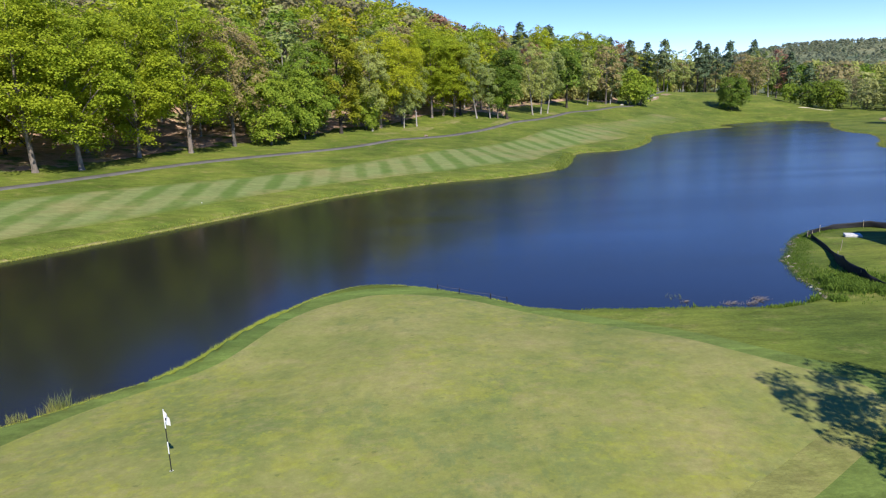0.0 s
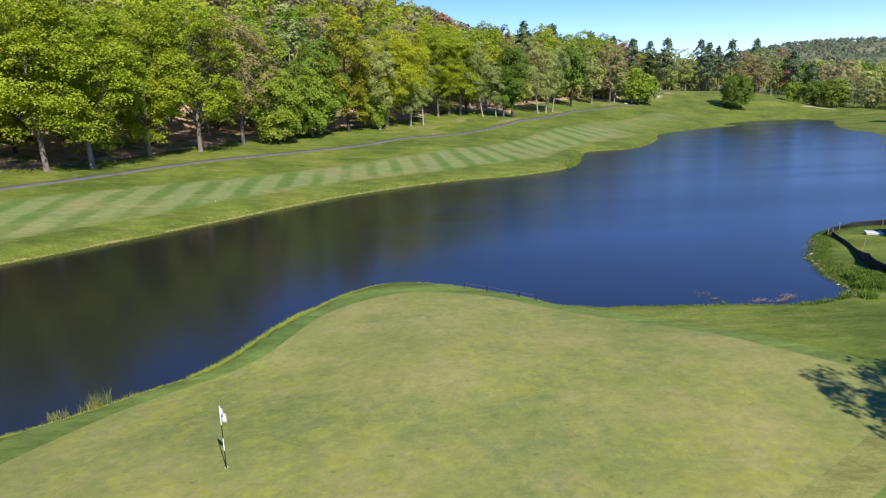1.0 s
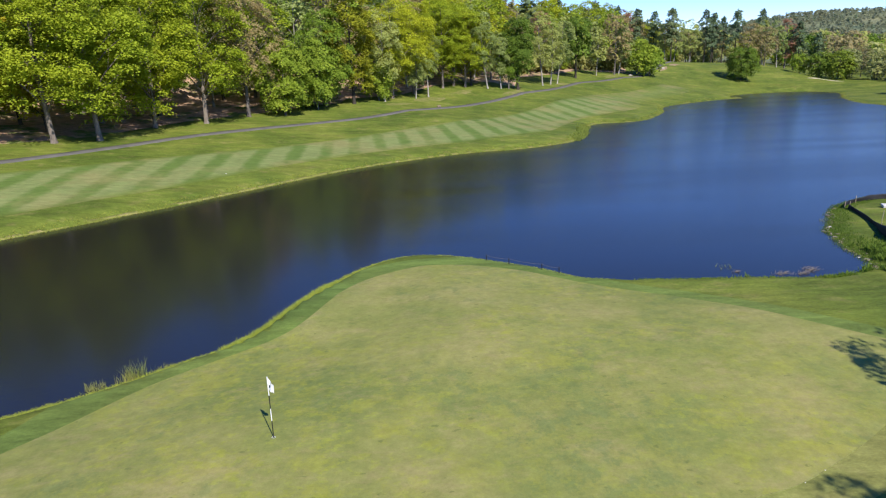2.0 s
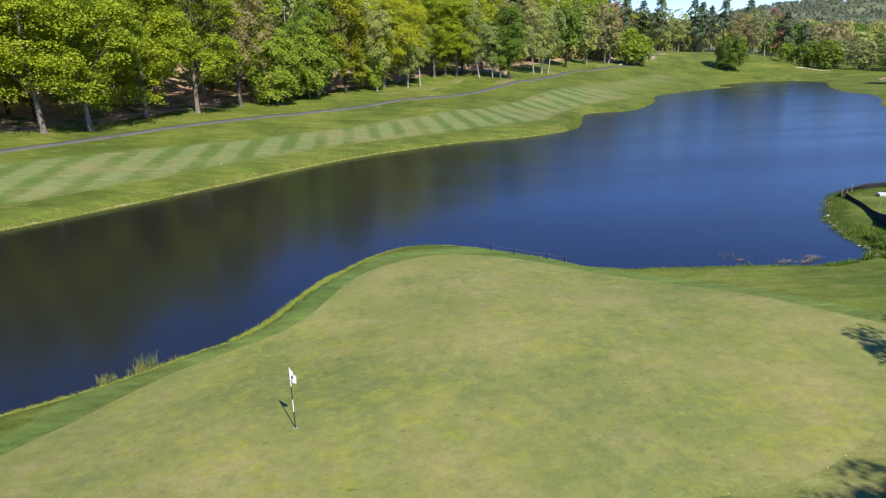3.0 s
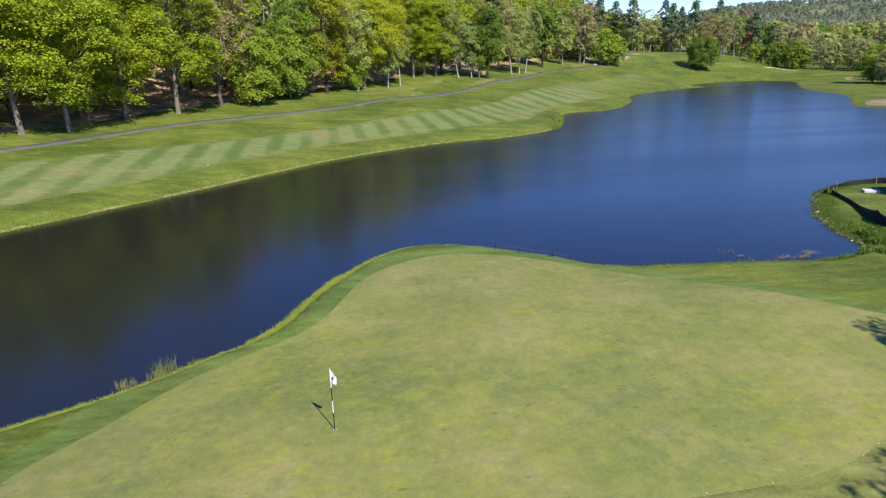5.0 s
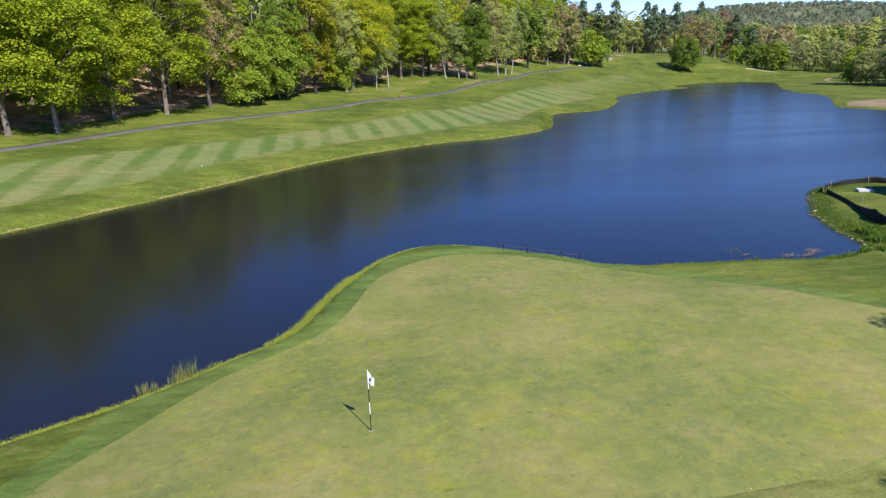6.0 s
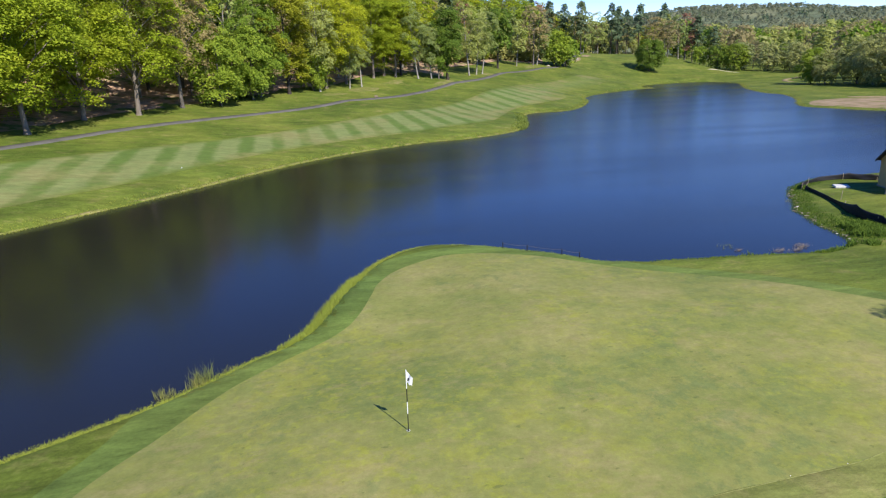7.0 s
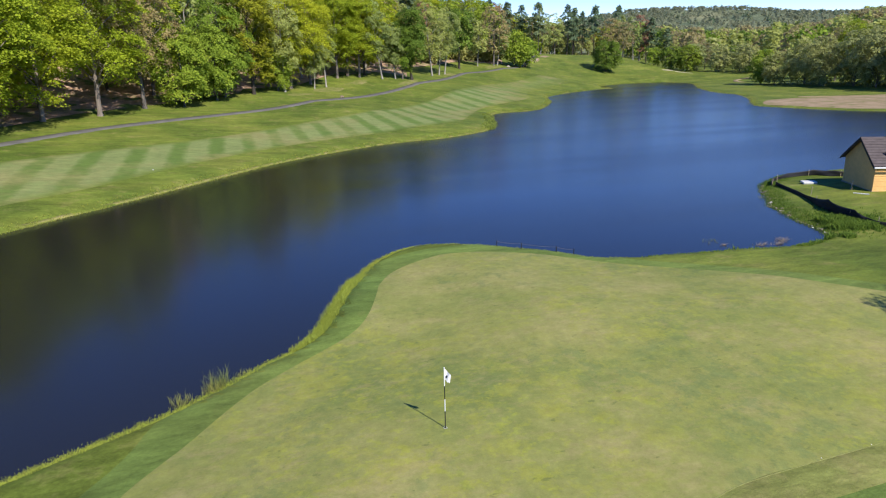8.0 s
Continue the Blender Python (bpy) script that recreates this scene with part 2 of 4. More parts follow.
m.colour(m.mix(1.0, m.ramp(m.each(), (0.1, (0.09, 0.07, 0.05)), (0.5, (0.2, 0.15, 0.1)), (0.85, (0.27, 0.22, 0.17)), (0.97, (0.5, 0.46, 0.41))), m.ramp(m.noise(6, 5), (0.3, 0.7), (0.7, 1.2)), "MULTIPLY")).bump(m.noise(14, 4), 0.3, 0.02)
STONE = m.m
ROOF = plain("brown_shingle", (0.0935, 0.0765, 0.0723), 0.9, 0, 3, 0.2, 0.15)
SIDING = plain("tan_siding", (0.74, 0.44, 0.16), 0.75, 0, 3, 0.08, 0.25)
BOARD = plain("weathered_white_board", (0.5, 0.49, 0.47), 0.7, 0, 4, 0.12)
LOAM = plain("dark_loam", (0.111, 0.119, 0.0425), 0.95, 0, 20, 0.3, 0.1)
DRIFT = plain("grey_driftwood", (0.136, 0.111, 0.0935), 0.9, 0, 9, 0.3)


# canopy of the far ground; its greens are lightened and greyed for haze
m = Mat("hazed_far_canopy", 0.95, 0.05)
tint = m.ramp(m.noise(0.009, 6, rough=0.7), (0.36, (0.09, 0.115, 0.07)), (0.5, (0.145, 0.165, 0.09)), (0.64, (0.21, 0.21, 0.115)))
m.colour(m.mix(1.0, tint, m.ramp(m.noise(0.045, 7, rough=0.8), (0.38, 0.6), (0.62, 1.3)), "MULTIPLY")).bump(m.noise(0.07, 5, rough=0.7), 0.8, 6.0)
CANOPY = m.m


# ---- terrain ----
WEST = [(-140, -60), (-90, 5), (-60, 38), (-44, 53), (-35, 62.5), (-30.5, 67.5), (-25.8, 72.8), (-20.5, 79.2), (-15.8, 85), (-10, 91.8),
        (-1, 99.3), (8.5, 104.8), (16.5, 107), (25.5, 113), (30.3, 121), (33.5, 131), (39, 143), (50.5, 147), (63.5, 167), (70.5, 184),
        (84, 198), (103, 210.5), (108, 211.5), (106, 216), (115, 230), (130, 237), (141, 239)]
EAST = [(146, 234), (147, 221), (131, 196), (120.5, 174), (119, 163), (110, 148), (101, 137), (97, 130), (99, 123), (103, 113), (108, 108),
        (125, 95), (150, 84), (190, 70)]
POINT = [(200, 50), (150, 52), (100, 58), (70, 62), (55, 62.5), (43.2, 61.6), (40, 61.4), (37, 60), (34, 58), (31.8, 55.5), (30.5, 53.3),
         (28.4, 50.7), (27.8, 48.7), (26.7, 46.3), (26.5, 44.6), (26, 42.8), (25.3, 41.5)]
NEAR = [(23.8, 41), (21.6, 40.3), (18.6, 40.8), (16, 41.2), (13, 41.5), (10, 42), (8.2, 42.4), (7.2, 42.9), (6.4, 43.8), (5.4, 45), (3.9, 46.2), (2.3, 47.5), (0.6, 48.6),
        (-1.4, 49.4), (-3.6, 49.2), (-5.6, 47.6), (-7, 45.6), (-8.6, 42.4), (-9.4, 40.4), (-10.1, 38.4), (-11.1, 36.2), (-12.2, 35.0), (-13.5, 34.1), (-14.5, 33.2),
        (-15.8, 32.1), (-17.5, 30.8), (-22.3, 28), (-34, 21), (-50, 8), (-75, -20), (-115, -80)]


def smooth(a, b, x):
    s = np.clip((x - a) / (b - a), 0, 1)
    return s * s * (3 - 2 * s)


def away(x, y, line):
    """How far the points are from a line of corners."""
    best = np.full(np.shape(x), 1e9)
    for (ax, ay), (bx, by) in zip(line, line[1:]):
        ex, ey = bx - ax, by - ay
        s = np.clip(((x - ax) * ex + (y - ay) * ey) / (ex * ex + ey * ey), 0, 1)
        best = np.minimum(best, np.hypot(x - ax - s * ex, y - ay - s * ey))
    return best


def inside(x, y, ring):
    hit = np.zeros(np.shape(x), bool)
    for (ax, ay), (bx, by) in zip(ring, ring[1:] + ring[:1]):
        if ay != by:
            hit ^= ((ay > y) != (by > y)) & (x < (bx - ax) * (y - ay) / (by - ay) + ax)
    return hit


def rounded(line, closed=False, steps=6):
    """A smooth line through the corners."""
    p = np.array(line, float)
    n = len(p)
    out = []
    for i in range(n if closed else n - 1):
        if closed:
            a, b, c, d = p[i - 1], p[i], p[(i + 1) % n], p[(i + 2) % n]
        else:
            a, b, c, d = p[max(i - 1, 0)], p[i], p[i + 1], p[min(i + 2, n - 1)]
        for k in range(steps):
            s = k / steps
            out.append(tuple(0.5 * (2 * b + (c - a) * s + (2 * a - 5 * b + 4 * c - d) * s * s + (3 * b - a - 3 * c + d) * s ** 3)))
    return out if closed else out + [tuple(p[-1])]


SHORE = [rounded(line, steps=4) for line in (WEST, EAST, POINT, NEAR)]
LAKE = [q for line in SHORE for q in line]


def wavy(x, y, size, seed=0.0):
    """Gentle unevenness between -1 and 1, with waves about that many metres long."""
    k = 6.283 / size
    return (np.sin(k * (x + 0.31 * y) + seed) + np.sin(k * (0.83 * y - 0.57 * x) * 1.27 + 2.1 * seed) + np.sin(k * (0.71 * x + 0.94 * y) * 0.63 + 3.3 * seed)) / 3


def height(x, y):
    """The ground's height over the lake's water."""
    x, y = np.asarray(x, float), np.asarray(y, float)
    d = [away(x, y, line) for line in SHORE]
    west = 0.5 * smooth(0, 1.2, d[0]) + (0.117 + 0.07 * smooth(125, 215, y)) * np.clip(d[0], 0, 60) + (0.42 - 0.23 * smooth(-1, 14, np.degrees(np.arctan2(x, y)))) * np.clip(d[0] - 60, 0, 130) + 0.03 * np.clip(d[0] - 190, 0, 300)
    west = west + 5.5 * np.exp(-((x - 128) ** 2 + (y - 302) ** 2) / 52 ** 2) * smooth(0, 40, d[0])
    turn = np.degrees(np.arctan2(x, np.maximum(y, 1)))
    west = np.minimum(west, 58 - 42 * smooth(8, 23, turn) - 11 * smooth(27, 34, turn)) + 0.15 * wavy(x, y, 37, 1) * smooth(3, 12, d[0])
    east = 0.25 * smooth(0, 1, d[1]) + 0.018 * np.clip(d[1], 0, 70) + 0.012 * np.clip(d[1] - 60, 0, 300)
    point = (0.26 - 0.12 * smooth(54, 58, y)) * smooth(0, 1, d[2]) + 0.032 * np.clip(d[2], 0, 12)
    lip = 0.38 + 0.4 * np.exp(-((x + 9.6) ** 2 + (y - 38.5) ** 2) / 16)
    near = lip * (0.7 * np.clip(d[3] / 0.7, 0, 1) + 0.3 * smooth(0, 0.9, d[3])) + (1.22 - lip) * smooth(0.5, 12, d[3]) + 0.05 * wavy(x, y, 14, 2) * smooth(2, 6, d[3])
    w = [1 / (0.3 + q) ** 6 for q in d]
    land = (w[0] * west + w[1] * east + w[2] * point + w[3] * near) / sum(w)
    way, reach = np.degrees(np.arctan2(x, y)), np.hypot(x, y)
    ridge = np.interp(way, [8, 14, 20, 24, 26, 28, 30, 32, 35, 39, 43, 48, 60], [0, 12, 28, 42, 56, 66, 74, 79, 81, 77, 68, 60, 50]) * (1 + 0.03 * wavy(x, y, 260, 4))
    land = land + ridge * np.exp(-((reach - 1500) / 420) ** 2)
    land = land + 38 * smooth(43, 50, way) * smooth(120, 75, way) * np.exp(-((reach - 760) / 260) ** 2)
    bed = -0.35 * smooth(0, 1.5, np.minimum.reduce(d)) - 1.2 * smooth(1, 9, np.minimum.reduce(d))
    return np.where(inside(x, y, LAKE), bed, land)
# ---- end of terrain ----


# ---- building ----
def part(name, bm, material, parent=None, label="", soft=False):
    """Links a bmesh as one mesh object under a thing or under a part."""
    data = bpy.data.meshes.new(name)
    bm.to_mesh(data)
    bm.free()
    return dress(name, data, material, parent, label, soft)


def dress(name, data, material, parent=None, label="", soft=False):
    data.materials.append(material)
    if soft:
        data.shade_smooth()
    ob = new(name, data)
    ob.parent = parent
    return tagged(ob, label)


def raw(name, verts, faces, material, parent=None, label="", soft=False):
    data = bpy.data.meshes.new(name)
    data.from_pydata(verts, [], faces)
    data.update()
    return dress(name, data, material, parent, label, soft)


def add_box(bm, size, m=Matrix(), bevel=0.0):
    made = bmesh.ops.create_cube(bm, size=1, matrix=m @ Matrix.Diagonal((*size, 1)))
    if bevel:
        edges = list({e for v in made["verts"] for e in v.link_edges})
        bmesh.ops.bevel(bm, geom=edges, offset=bevel, segments=1, affect="EDGES", profile=0.5)


def box(size, m=Matrix(), bevel=0.0):
    bm = bmesh.new()
    add_box(bm, size, m, bevel)
    return bm


def tube(verts, faces, points, radii, sides=6):
    """Adds a tapered tube along the points to the lists."""
    base = len(verts)
    points = [Vector(p) for p in points]
    for i, (p, r) in enumerate(zip(points, radii)):
        way = (points[min(i + 1, len(points) - 1)] - points[max(i - 1, 0)]).normalized()
        side = way.cross(Vector((0.31, 0.95, 0.1))).normalized()
        up = side.cross(way)
        for k in range(sides):
            a = 6.2832 * k / sides
            verts.append(p + (side * math.cos(a) + up * math.sin(a)) * r)
    for i in range(len(points) - 1):
        for k in range(sides):
            a, b = base + i * sides + k, base + i * sides + (k + 1) % sides
            faces.append((a, b, b + sides, a + sides))
    faces.append(tuple(base + k for k in reversed(range(sides))))
    faces.append(tuple(base + (len(points) - 1) * sides + k for k in range(sides)))


# ---- the ground, one sheet ----
GREEN_RING = rounded([(-18.2, 24.2), (-16, 28.2), (-14.2, 30.9), (-12.8, 32.3), (-11.3, 33.5), (-10, 34.5), (-9, 35.6), (-8.2, 37.2), (-7.5, 39.3), (-6.9, 41.3),
                      (-5.7, 43.4), (-3.8, 44.8), (-1.4, 45.5), (1, 45.3), (3.6, 44), (5.6, 42.2), (6.8, 41), (8.6, 39.3), (11.1, 37.1), (13.2, 34.7), (14.8, 31.9), (16.2, 30),
                      (17.6, 28.4), (17.4, 26.8), (14.4, 25.1), (10.4, 22.4), (7.4, 20.75), (5.2, 20.15), (4, 19.95), (1.5, 19.8), (-1, 19.6), (-6, 18.2), (-12, 18.3), (-16.2, 20)], True)
PATH_LINE = rounded([(-64, 70), (-52, 83), (-41.4, 97.2), (-36.9, 103.8), (-31.2, 110.8), (-24.3, 117.2), (-16.1, 124), (-6.5, 131.5), (5.5, 144.5), (21.5, 164.5),
                     (34.5, 181), (47.4, 201), (57, 216.5), (68, 226), (80.7, 238), (96.7, 259), (111, 282), (128, 307), (150, 336), (162, 350)])
FAIRWAY_RING = rounded([(-60, 50), (-45, 59.5), (-33.8, 71.3), (-28.4, 77), (-22, 85.4), (-16.4, 92.4), (-9.4, 99), (-0.8, 105.3), (8.6, 110.2), (16.8, 115),
                        (24, 121), (29.5, 132), (37, 146), (47, 154), (58, 168), (66, 187), (80, 203), (92, 216), (96, 226), (88, 226), (76, 214), (58, 196),
                        (46.5, 181), (30.5, 158), (12, 132), (-2.9, 118.5), (-16, 106.8), (-29.1, 96.2), (-38.8, 87.9), (-52, 76), (-66, 60)], True)


def lines(*runs):
    out = []
    for start, stop, step in runs:
        out.extend(np.arange(start, stop, step))
    return out


def growing(start, stop, step, rate):
    out, at = [], start
    while abs(at) < abs(stop):
        out.append(at)
        at += step * (1 if stop > start else -1)
        step *= rate
    return out + [stop]


XS = sorted(growing(-48, -1800, 1.5, 1.09)[1:] + lines((-48, -24, 1.2), (-24, 42, 0.6), (42, 170, 2.0)) + growing(170, 3200, 3, 1.09))
YS = sorted(growing(14, -900, 1.5, 1.12)[1:] + lines((14, 64, 0.6), (64, 150, 1.1), (150, 350, 2.2)) + growing(350, 3400, 4, 1.07))
GX, GY = np.meshgrid(np.array(XS), np.array(YS))
GZ = height(GX, GY)


def sunk(ring):
    """Lets the sheet lie a little lower under what covers it."""
    return 0.12 * smooth(0.3, 1.5, away(GX, GY, ring + ring[:1])) * inside(GX, GY, ring)


GZ = GZ - sunk(GREEN_RING) - sunk(FAIRWAY_RING) - 0.08 * smooth(1.1, 0.6, away(GX, GY, PATH_LINE))


def sheet(name, gx, gy, gz, material, keep=None):
    rows, cols = gx.shape
    k = np.arange(rows * cols).reshape(rows, cols)
    quads = np.stack([k[:-1, :-1], k[:-1, 1:], k[1:, 1:], k[1:, :-1]], -1).reshape(-1, 4)
    if keep is not None:
        quads = quads[keep[:-1, :-1].ravel()]
    ob = raw(name, np.stack([gx, gy, gz], -1).reshape(-1, 3).tolist(), quads.tolist(), material, soft=True)
    return ob


ground = sheet("ground", GX, GY, GZ, ROUGH)
ground.data.materials.append(CANOPY)
quad_x, quad_y = (GX[:-1, :-1] + GX[1:, 1:]).ravel() / 2, (GY[:-1, :-1] + GY[1:, 1:]).ravel() / 2
ground.data.polygons.foreach_set("material_index", ((np.hypot(quad_x, quad_y) > 470) & (quad_y > -100)).astype(np.int32))
tagged(ground, "rough green grass with dry yellowish patches round the pond", "grass", kind="structure")

water = raw("water", [(-160, -95, 0), (215, -95, 0), (215, 250, 0), (-160, 250, 0)], [(0, 1, 2, 3)], WATER)
tagged(water, "dark blue pond water reflecting sky and trees", "pond", kind="structure")

from mathutils.geometry import delaunay_2d_cdt


def covering(name, ring, material, step, lift, label, category, stripe=False, base=0.005):
    """A thin cover on the ground, cut along its own outline."""
    ring = [tuple(map(float, q)) for q in ring]
    xs, ys = [q[0] for q in ring], [q[1] for q in ring]
    gx, gy = np.meshgrid(np.arange(min(xs), max(xs), step), np.arange(min(ys), max(ys), step))
    gx, gy = gx.ravel() + 0.003 * gy.ravel(), gy.ravel()
    ok = inside(gx, gy, ring) & (away(gx, gy, ring + ring[:1]) > step * 0.4)
    pts = [Vector(q) for q in ring] + [Vector(q) for q in zip(gx[ok], gy[ok])]
    got = delaunay_2d_cdt(pts, [], [list(range(len(ring)))], 1, 1e-4)
    p = np.array([tuple(v) for v in got[0]])
    edge = away(p[:, 0], p[:, 1], ring + ring[:1])
    z = height(p[:, 0], p[:, 1]) + lift * smooth(0, 0.5, edge) + base
    faces = [tuple(f) for f in got[2]]
    ob = raw(name, np.column_stack([p, z]).tolist(), faces, material, soft=True)
    if stripe:
        # the mown bands: nearly straight lines that turn slowly along the fairway
        lean = np.tan(np.radians(np.interp(p[:, 0], [-20, -12, 8, 30, 60], [0, -2, -7.5, -13, -18])))
        middle = np.interp(p[:, 0], [-30, -15, 8, 30, 60], [83, 98, 116.5, 140, 178])
        x0 = p[:, 0] - lean * (p[:, 1] - middle)
        along = np.where(x0 < -15, (x0 + 14.9) / 4.45, (x0 + 14.9) / 3.8)
        cut = smooth(0, 1, edge / (1.6 + 6 * smooth(36, 60, p[:, 0]))) * (1 - 0.45 * smooth(44, 70, p[:, 0]))
        ob.data.attributes.new("cut", "FLOAT", "POINT").data.foreach_set("value", cut.astype(np.float32))
        ob.data.attributes.new("keen", "FLOAT", "POINT").data.foreach_set("value", smooth(66, 44, p[:, 0]).astype(np.float32))
        ob.data.attributes.new("stripe", "FLOAT", "POINT").data.foreach_set("value", along.astype(np.float32))
    return tagged(ob, label, category, kind="structure")


covering("putting_green", GREEN_RING, GREEN, 0.7, 0.02, "closely mown putting green, mottled tan and yellow-green", "putting green", base=0.035)
p = np.array(GREEN_RING)
way = np.roll(p, -1, 0) - np.roll(p, 1, 0)
out = np.column_stack([-way[:, 1], way[:, 0]]) / np.hypot(way[:, 0], way[:, 1])[:, None]
wider = 1.4 * smooth(-5.0, -1.0, p[:, 0]) * smooth(27.5, 25.0, p[:, 1])
COLLAR_RING = [tuple(q) for q in p + (1.35 + wider + 0.75 * smooth(8, 4, p[:, 0]) * smooth(26, 29, p[:, 1]))[:, None] * out]
front = np.nonzero(wider > 0.02)[0]
covering("apron", [tuple(q) for q in (p + wider[:, None] * out)[front]] + [tuple(q) for q in p[front][::-1]], APRON, 0.6, 0.012, "slightly longer mottled turf apron before the green", "apron", base=0.03)
covering("collar", COLLAR_RING, COLLAR, 0.5, 0.0, "darker mown grass collar round the putting green", "grass collar", base=0.025)
covering("fairway", FAIRWAY_RING, FAIRWAY, 1.2, 0.03, "mown fairway with light and dark mowing stripes", "fairway", True)


def ribbon(name, line, width, material, lift, label, category):
    p = np.array(line)
    way = np.gradient(p, axis=0)
    side = np.column_stack([way[:, 1], -way[:, 0]]) / np.hypot(way[:, 0], way[:, 1])[:, None]
    verts, faces = [], []
    across = (-0.5, -0.46, 0, 0.46, 0.5)
    for i, (q, s) in enumerate(zip(p, side)):
        for k, a in enumerate(across):
            x, y = q + s * a * width * (1 + 0.04 * math.sin(i * 1.7 + k))
            verts.append((x, y, lift if abs(a) < 0.5 else -0.06))
    zs = height([v[0] for v in verts], [v[1] for v in verts])
    verts = [(v[0], v[1], v[2] + z) for v, z in zip(verts, zs)]
    n = len(across)
    for i in range(len(p) - 1):
        for k in range(n - 1):
            faces.append((i * n + k, i * n + k + 1, i * n + n + k + 1, i * n + n + k))
    return tagged(raw(name, verts, faces, material, soft=True), label, category, kind="structure")


ribbon("cart_path", PATH_LINE, 1.55, ASPHALT, 0.05, "narrow grey asphalt cart path along the wood", "path")


# ---- trees ----
def tree_meshes(name, seed, tall, start, wide, leaf, bark, leaves=5200, size=0.42, shape="round", lobes=15, sprays=16, spread=1.15, lean=0.025, girth=0.028, limbs=True, droop=0.35):
    """The meshes of a trunk with its limbs, and of a crown: lobes, each clad with flat sprays of leaves; both stand at the origin."""
    r, g = random.Random(seed), np.random.RandomState(seed)
    verts, faces = [], []
    bend = [(r.uniform(-lean, lean) * tall, r.uniform(-lean, lean) * tall) for _ in range(2)]

    def stem(h):
        s = h / tall
        return Vector((bend[0][0] * s + bend[1][0] * math.sin(3 * s), bend[0][1] * s + bend[1][1] * math.sin(3 * s), h))

    girth = girth * tall * 0.5
    hs = [-0.4, 0.15, 0.6, tall * 0.1, tall * 0.25, tall * 0.45, tall * 0.65, tall * 0.82, tall * 0.94]
    rs = [girth * 1.7, girth * 1.45, girth * 1.1, girth, girth * 0.85, girth * 0.65, girth * 0.42, girth * 0.22, girth * 0.06]
    tube(verts, faces, [stem(h) for h in hs], rs, 9)
    centre, normal, reach = [], [], []
    if shape == "pine":
        # whorls of level branches, uneven in length, with gaps between them
        for i in range(lobes * 2):
            s = (i + r.random()) / (lobes * 2)
            h, a = start + (tall - start) * s, i * 2.4 + r.uniform(-0.5, 0.5)
            out = wide * (1.0 - 0.72 * s ** 2) * r.uniform(0.5, 1.1) * (0.85 + 0.3 * math.sin(11 * s + seed))
            foot, tip = stem(h), stem(h) + Vector((math.cos(a) * out, math.sin(a) * out, out * r.uniform(0.0, 0.22)))
            tube(verts, faces, [foot, foot.lerp(tip, 0.5), tip], [girth * 0.2, girth * 0.13, girth * 0.05], 4)
            for k in range(3):
                centre.append(tuple(foot.lerp(tip, r.uniform(0.35, 1.05))))
                normal.append((math.cos(a) * r.uniform(0.3, 1.0), math.sin(a) * r.uniform(0.3, 1.0), 1.0))
                reach.append(spread * r.uniform(0.6, 1.1))
    else:
        low, half = (start + tall) / 2, (tall - start) / 2
        turn = r.uniform(0, 6.283)
        for i in range(lobes):
            up = 1 - 2 * (i + 0.5) / lobes
            flat = math.sqrt(1 - up * up) ** (0.8 if shape == "round" else 0.5)
            a = turn + i * 2.39996 + r.uniform(-0.35, 0.35)
            big = wide * r.uniform(0.36, 0.5) * (1.0 if shape == "round" else 1.15)
            out = max(0.0, wide * r.uniform(0.82, 1.12) - big) * flat * (1.0 - 0.12 * max(up, 0))
            h = low + up * max(half - big * 0.8, half * 0.55) + r.uniform(-0.04, 0.04) * tall
            c = stem(h) + Vector((math.cos(a) * out, math.sin(a) * out, 0))
            if limbs:
                foot = stem(max(start * 0.8, h - out * 0.8 - 1.0))
                mid = foot.lerp(c, 0.5) + Vector((0, 0, out * 0.08))
                thick = girth * (0.36 - 0.16 * up)
                tube(verts, faces, [foot, mid, c], [thick, thick * 0.65, thick * 0.25], 5)
                for k in range(2):
                    w = Vector((r.gauss(0, 1), r.gauss(0, 1), r.uniform(0, 1))).normalized()
                    tube(verts, faces, [mid.lerp(c, 0.3 * k + 0.2), c + w * big * 0.8], [thick * 0.3, thick * 0.08], 4)
            w = g.normal(size=(sprays, 3)) + np.array([math.cos(a) * flat, math.sin(a) * flat, 0.45 + 0.4 * up]) * 0.95
            w /= np.linalg.norm(w, axis=1)[:, None]
            ball = np.array([big, big, big * 0.85]) * g.uniform(0.72, 1.08, sprays)[:, None]
            centre.extend(np.array(tuple(c)) + w * ball)
            tilt = w * (1 - droop) + np.array([0, 0, 0.3 + droop])
            normal.extend(tilt)
            reach.extend(spread * g.uniform(0.6, 1.2, sprays))
    centre, normal, reach = np.array(centre), np.array(normal), np.array(reach)
    normal /= np.linalg.norm(normal, axis=1)[:, None]
    shade = g.uniform(0, 1, len(centre))
    pick = g.choice(len(centre), leaves, p=reach ** 2 / (reach ** 2).sum())
    n = normal[pick]
    east = np.cross(n, np.array([0.3, 0.2, 0.93]) + 0 * n)
    east /= np.linalg.norm(east, axis=1)[:, None]
    north = np.cross(n, east)
    a, d = g.uniform(0, 6.283, leaves), np.sqrt(g.uniform(0, 1, leaves)) * reach[pick]
    d = d * (1 + 0.3 * np.sin(3 * a + 40 * shade[pick]))
    at = centre[pick] + east * (np.cos(a) * d)[:, None] + north * (np.sin(a) * d)[:, None] + n * (g.normal(0, 0.16, leaves) * reach[pick] - 0.3 * d * d / reach[pick])[:, None]
    face = n + g.normal(size=(leaves, 3)) * 0.38
    face /= np.linalg.norm(face, axis=1)[:, None]
    side = np.cross(face, g.normal(size=(leaves, 3)))
    side /= np.linalg.norm(side, axis=1)[:, None]
    up = np.cross(face, side)
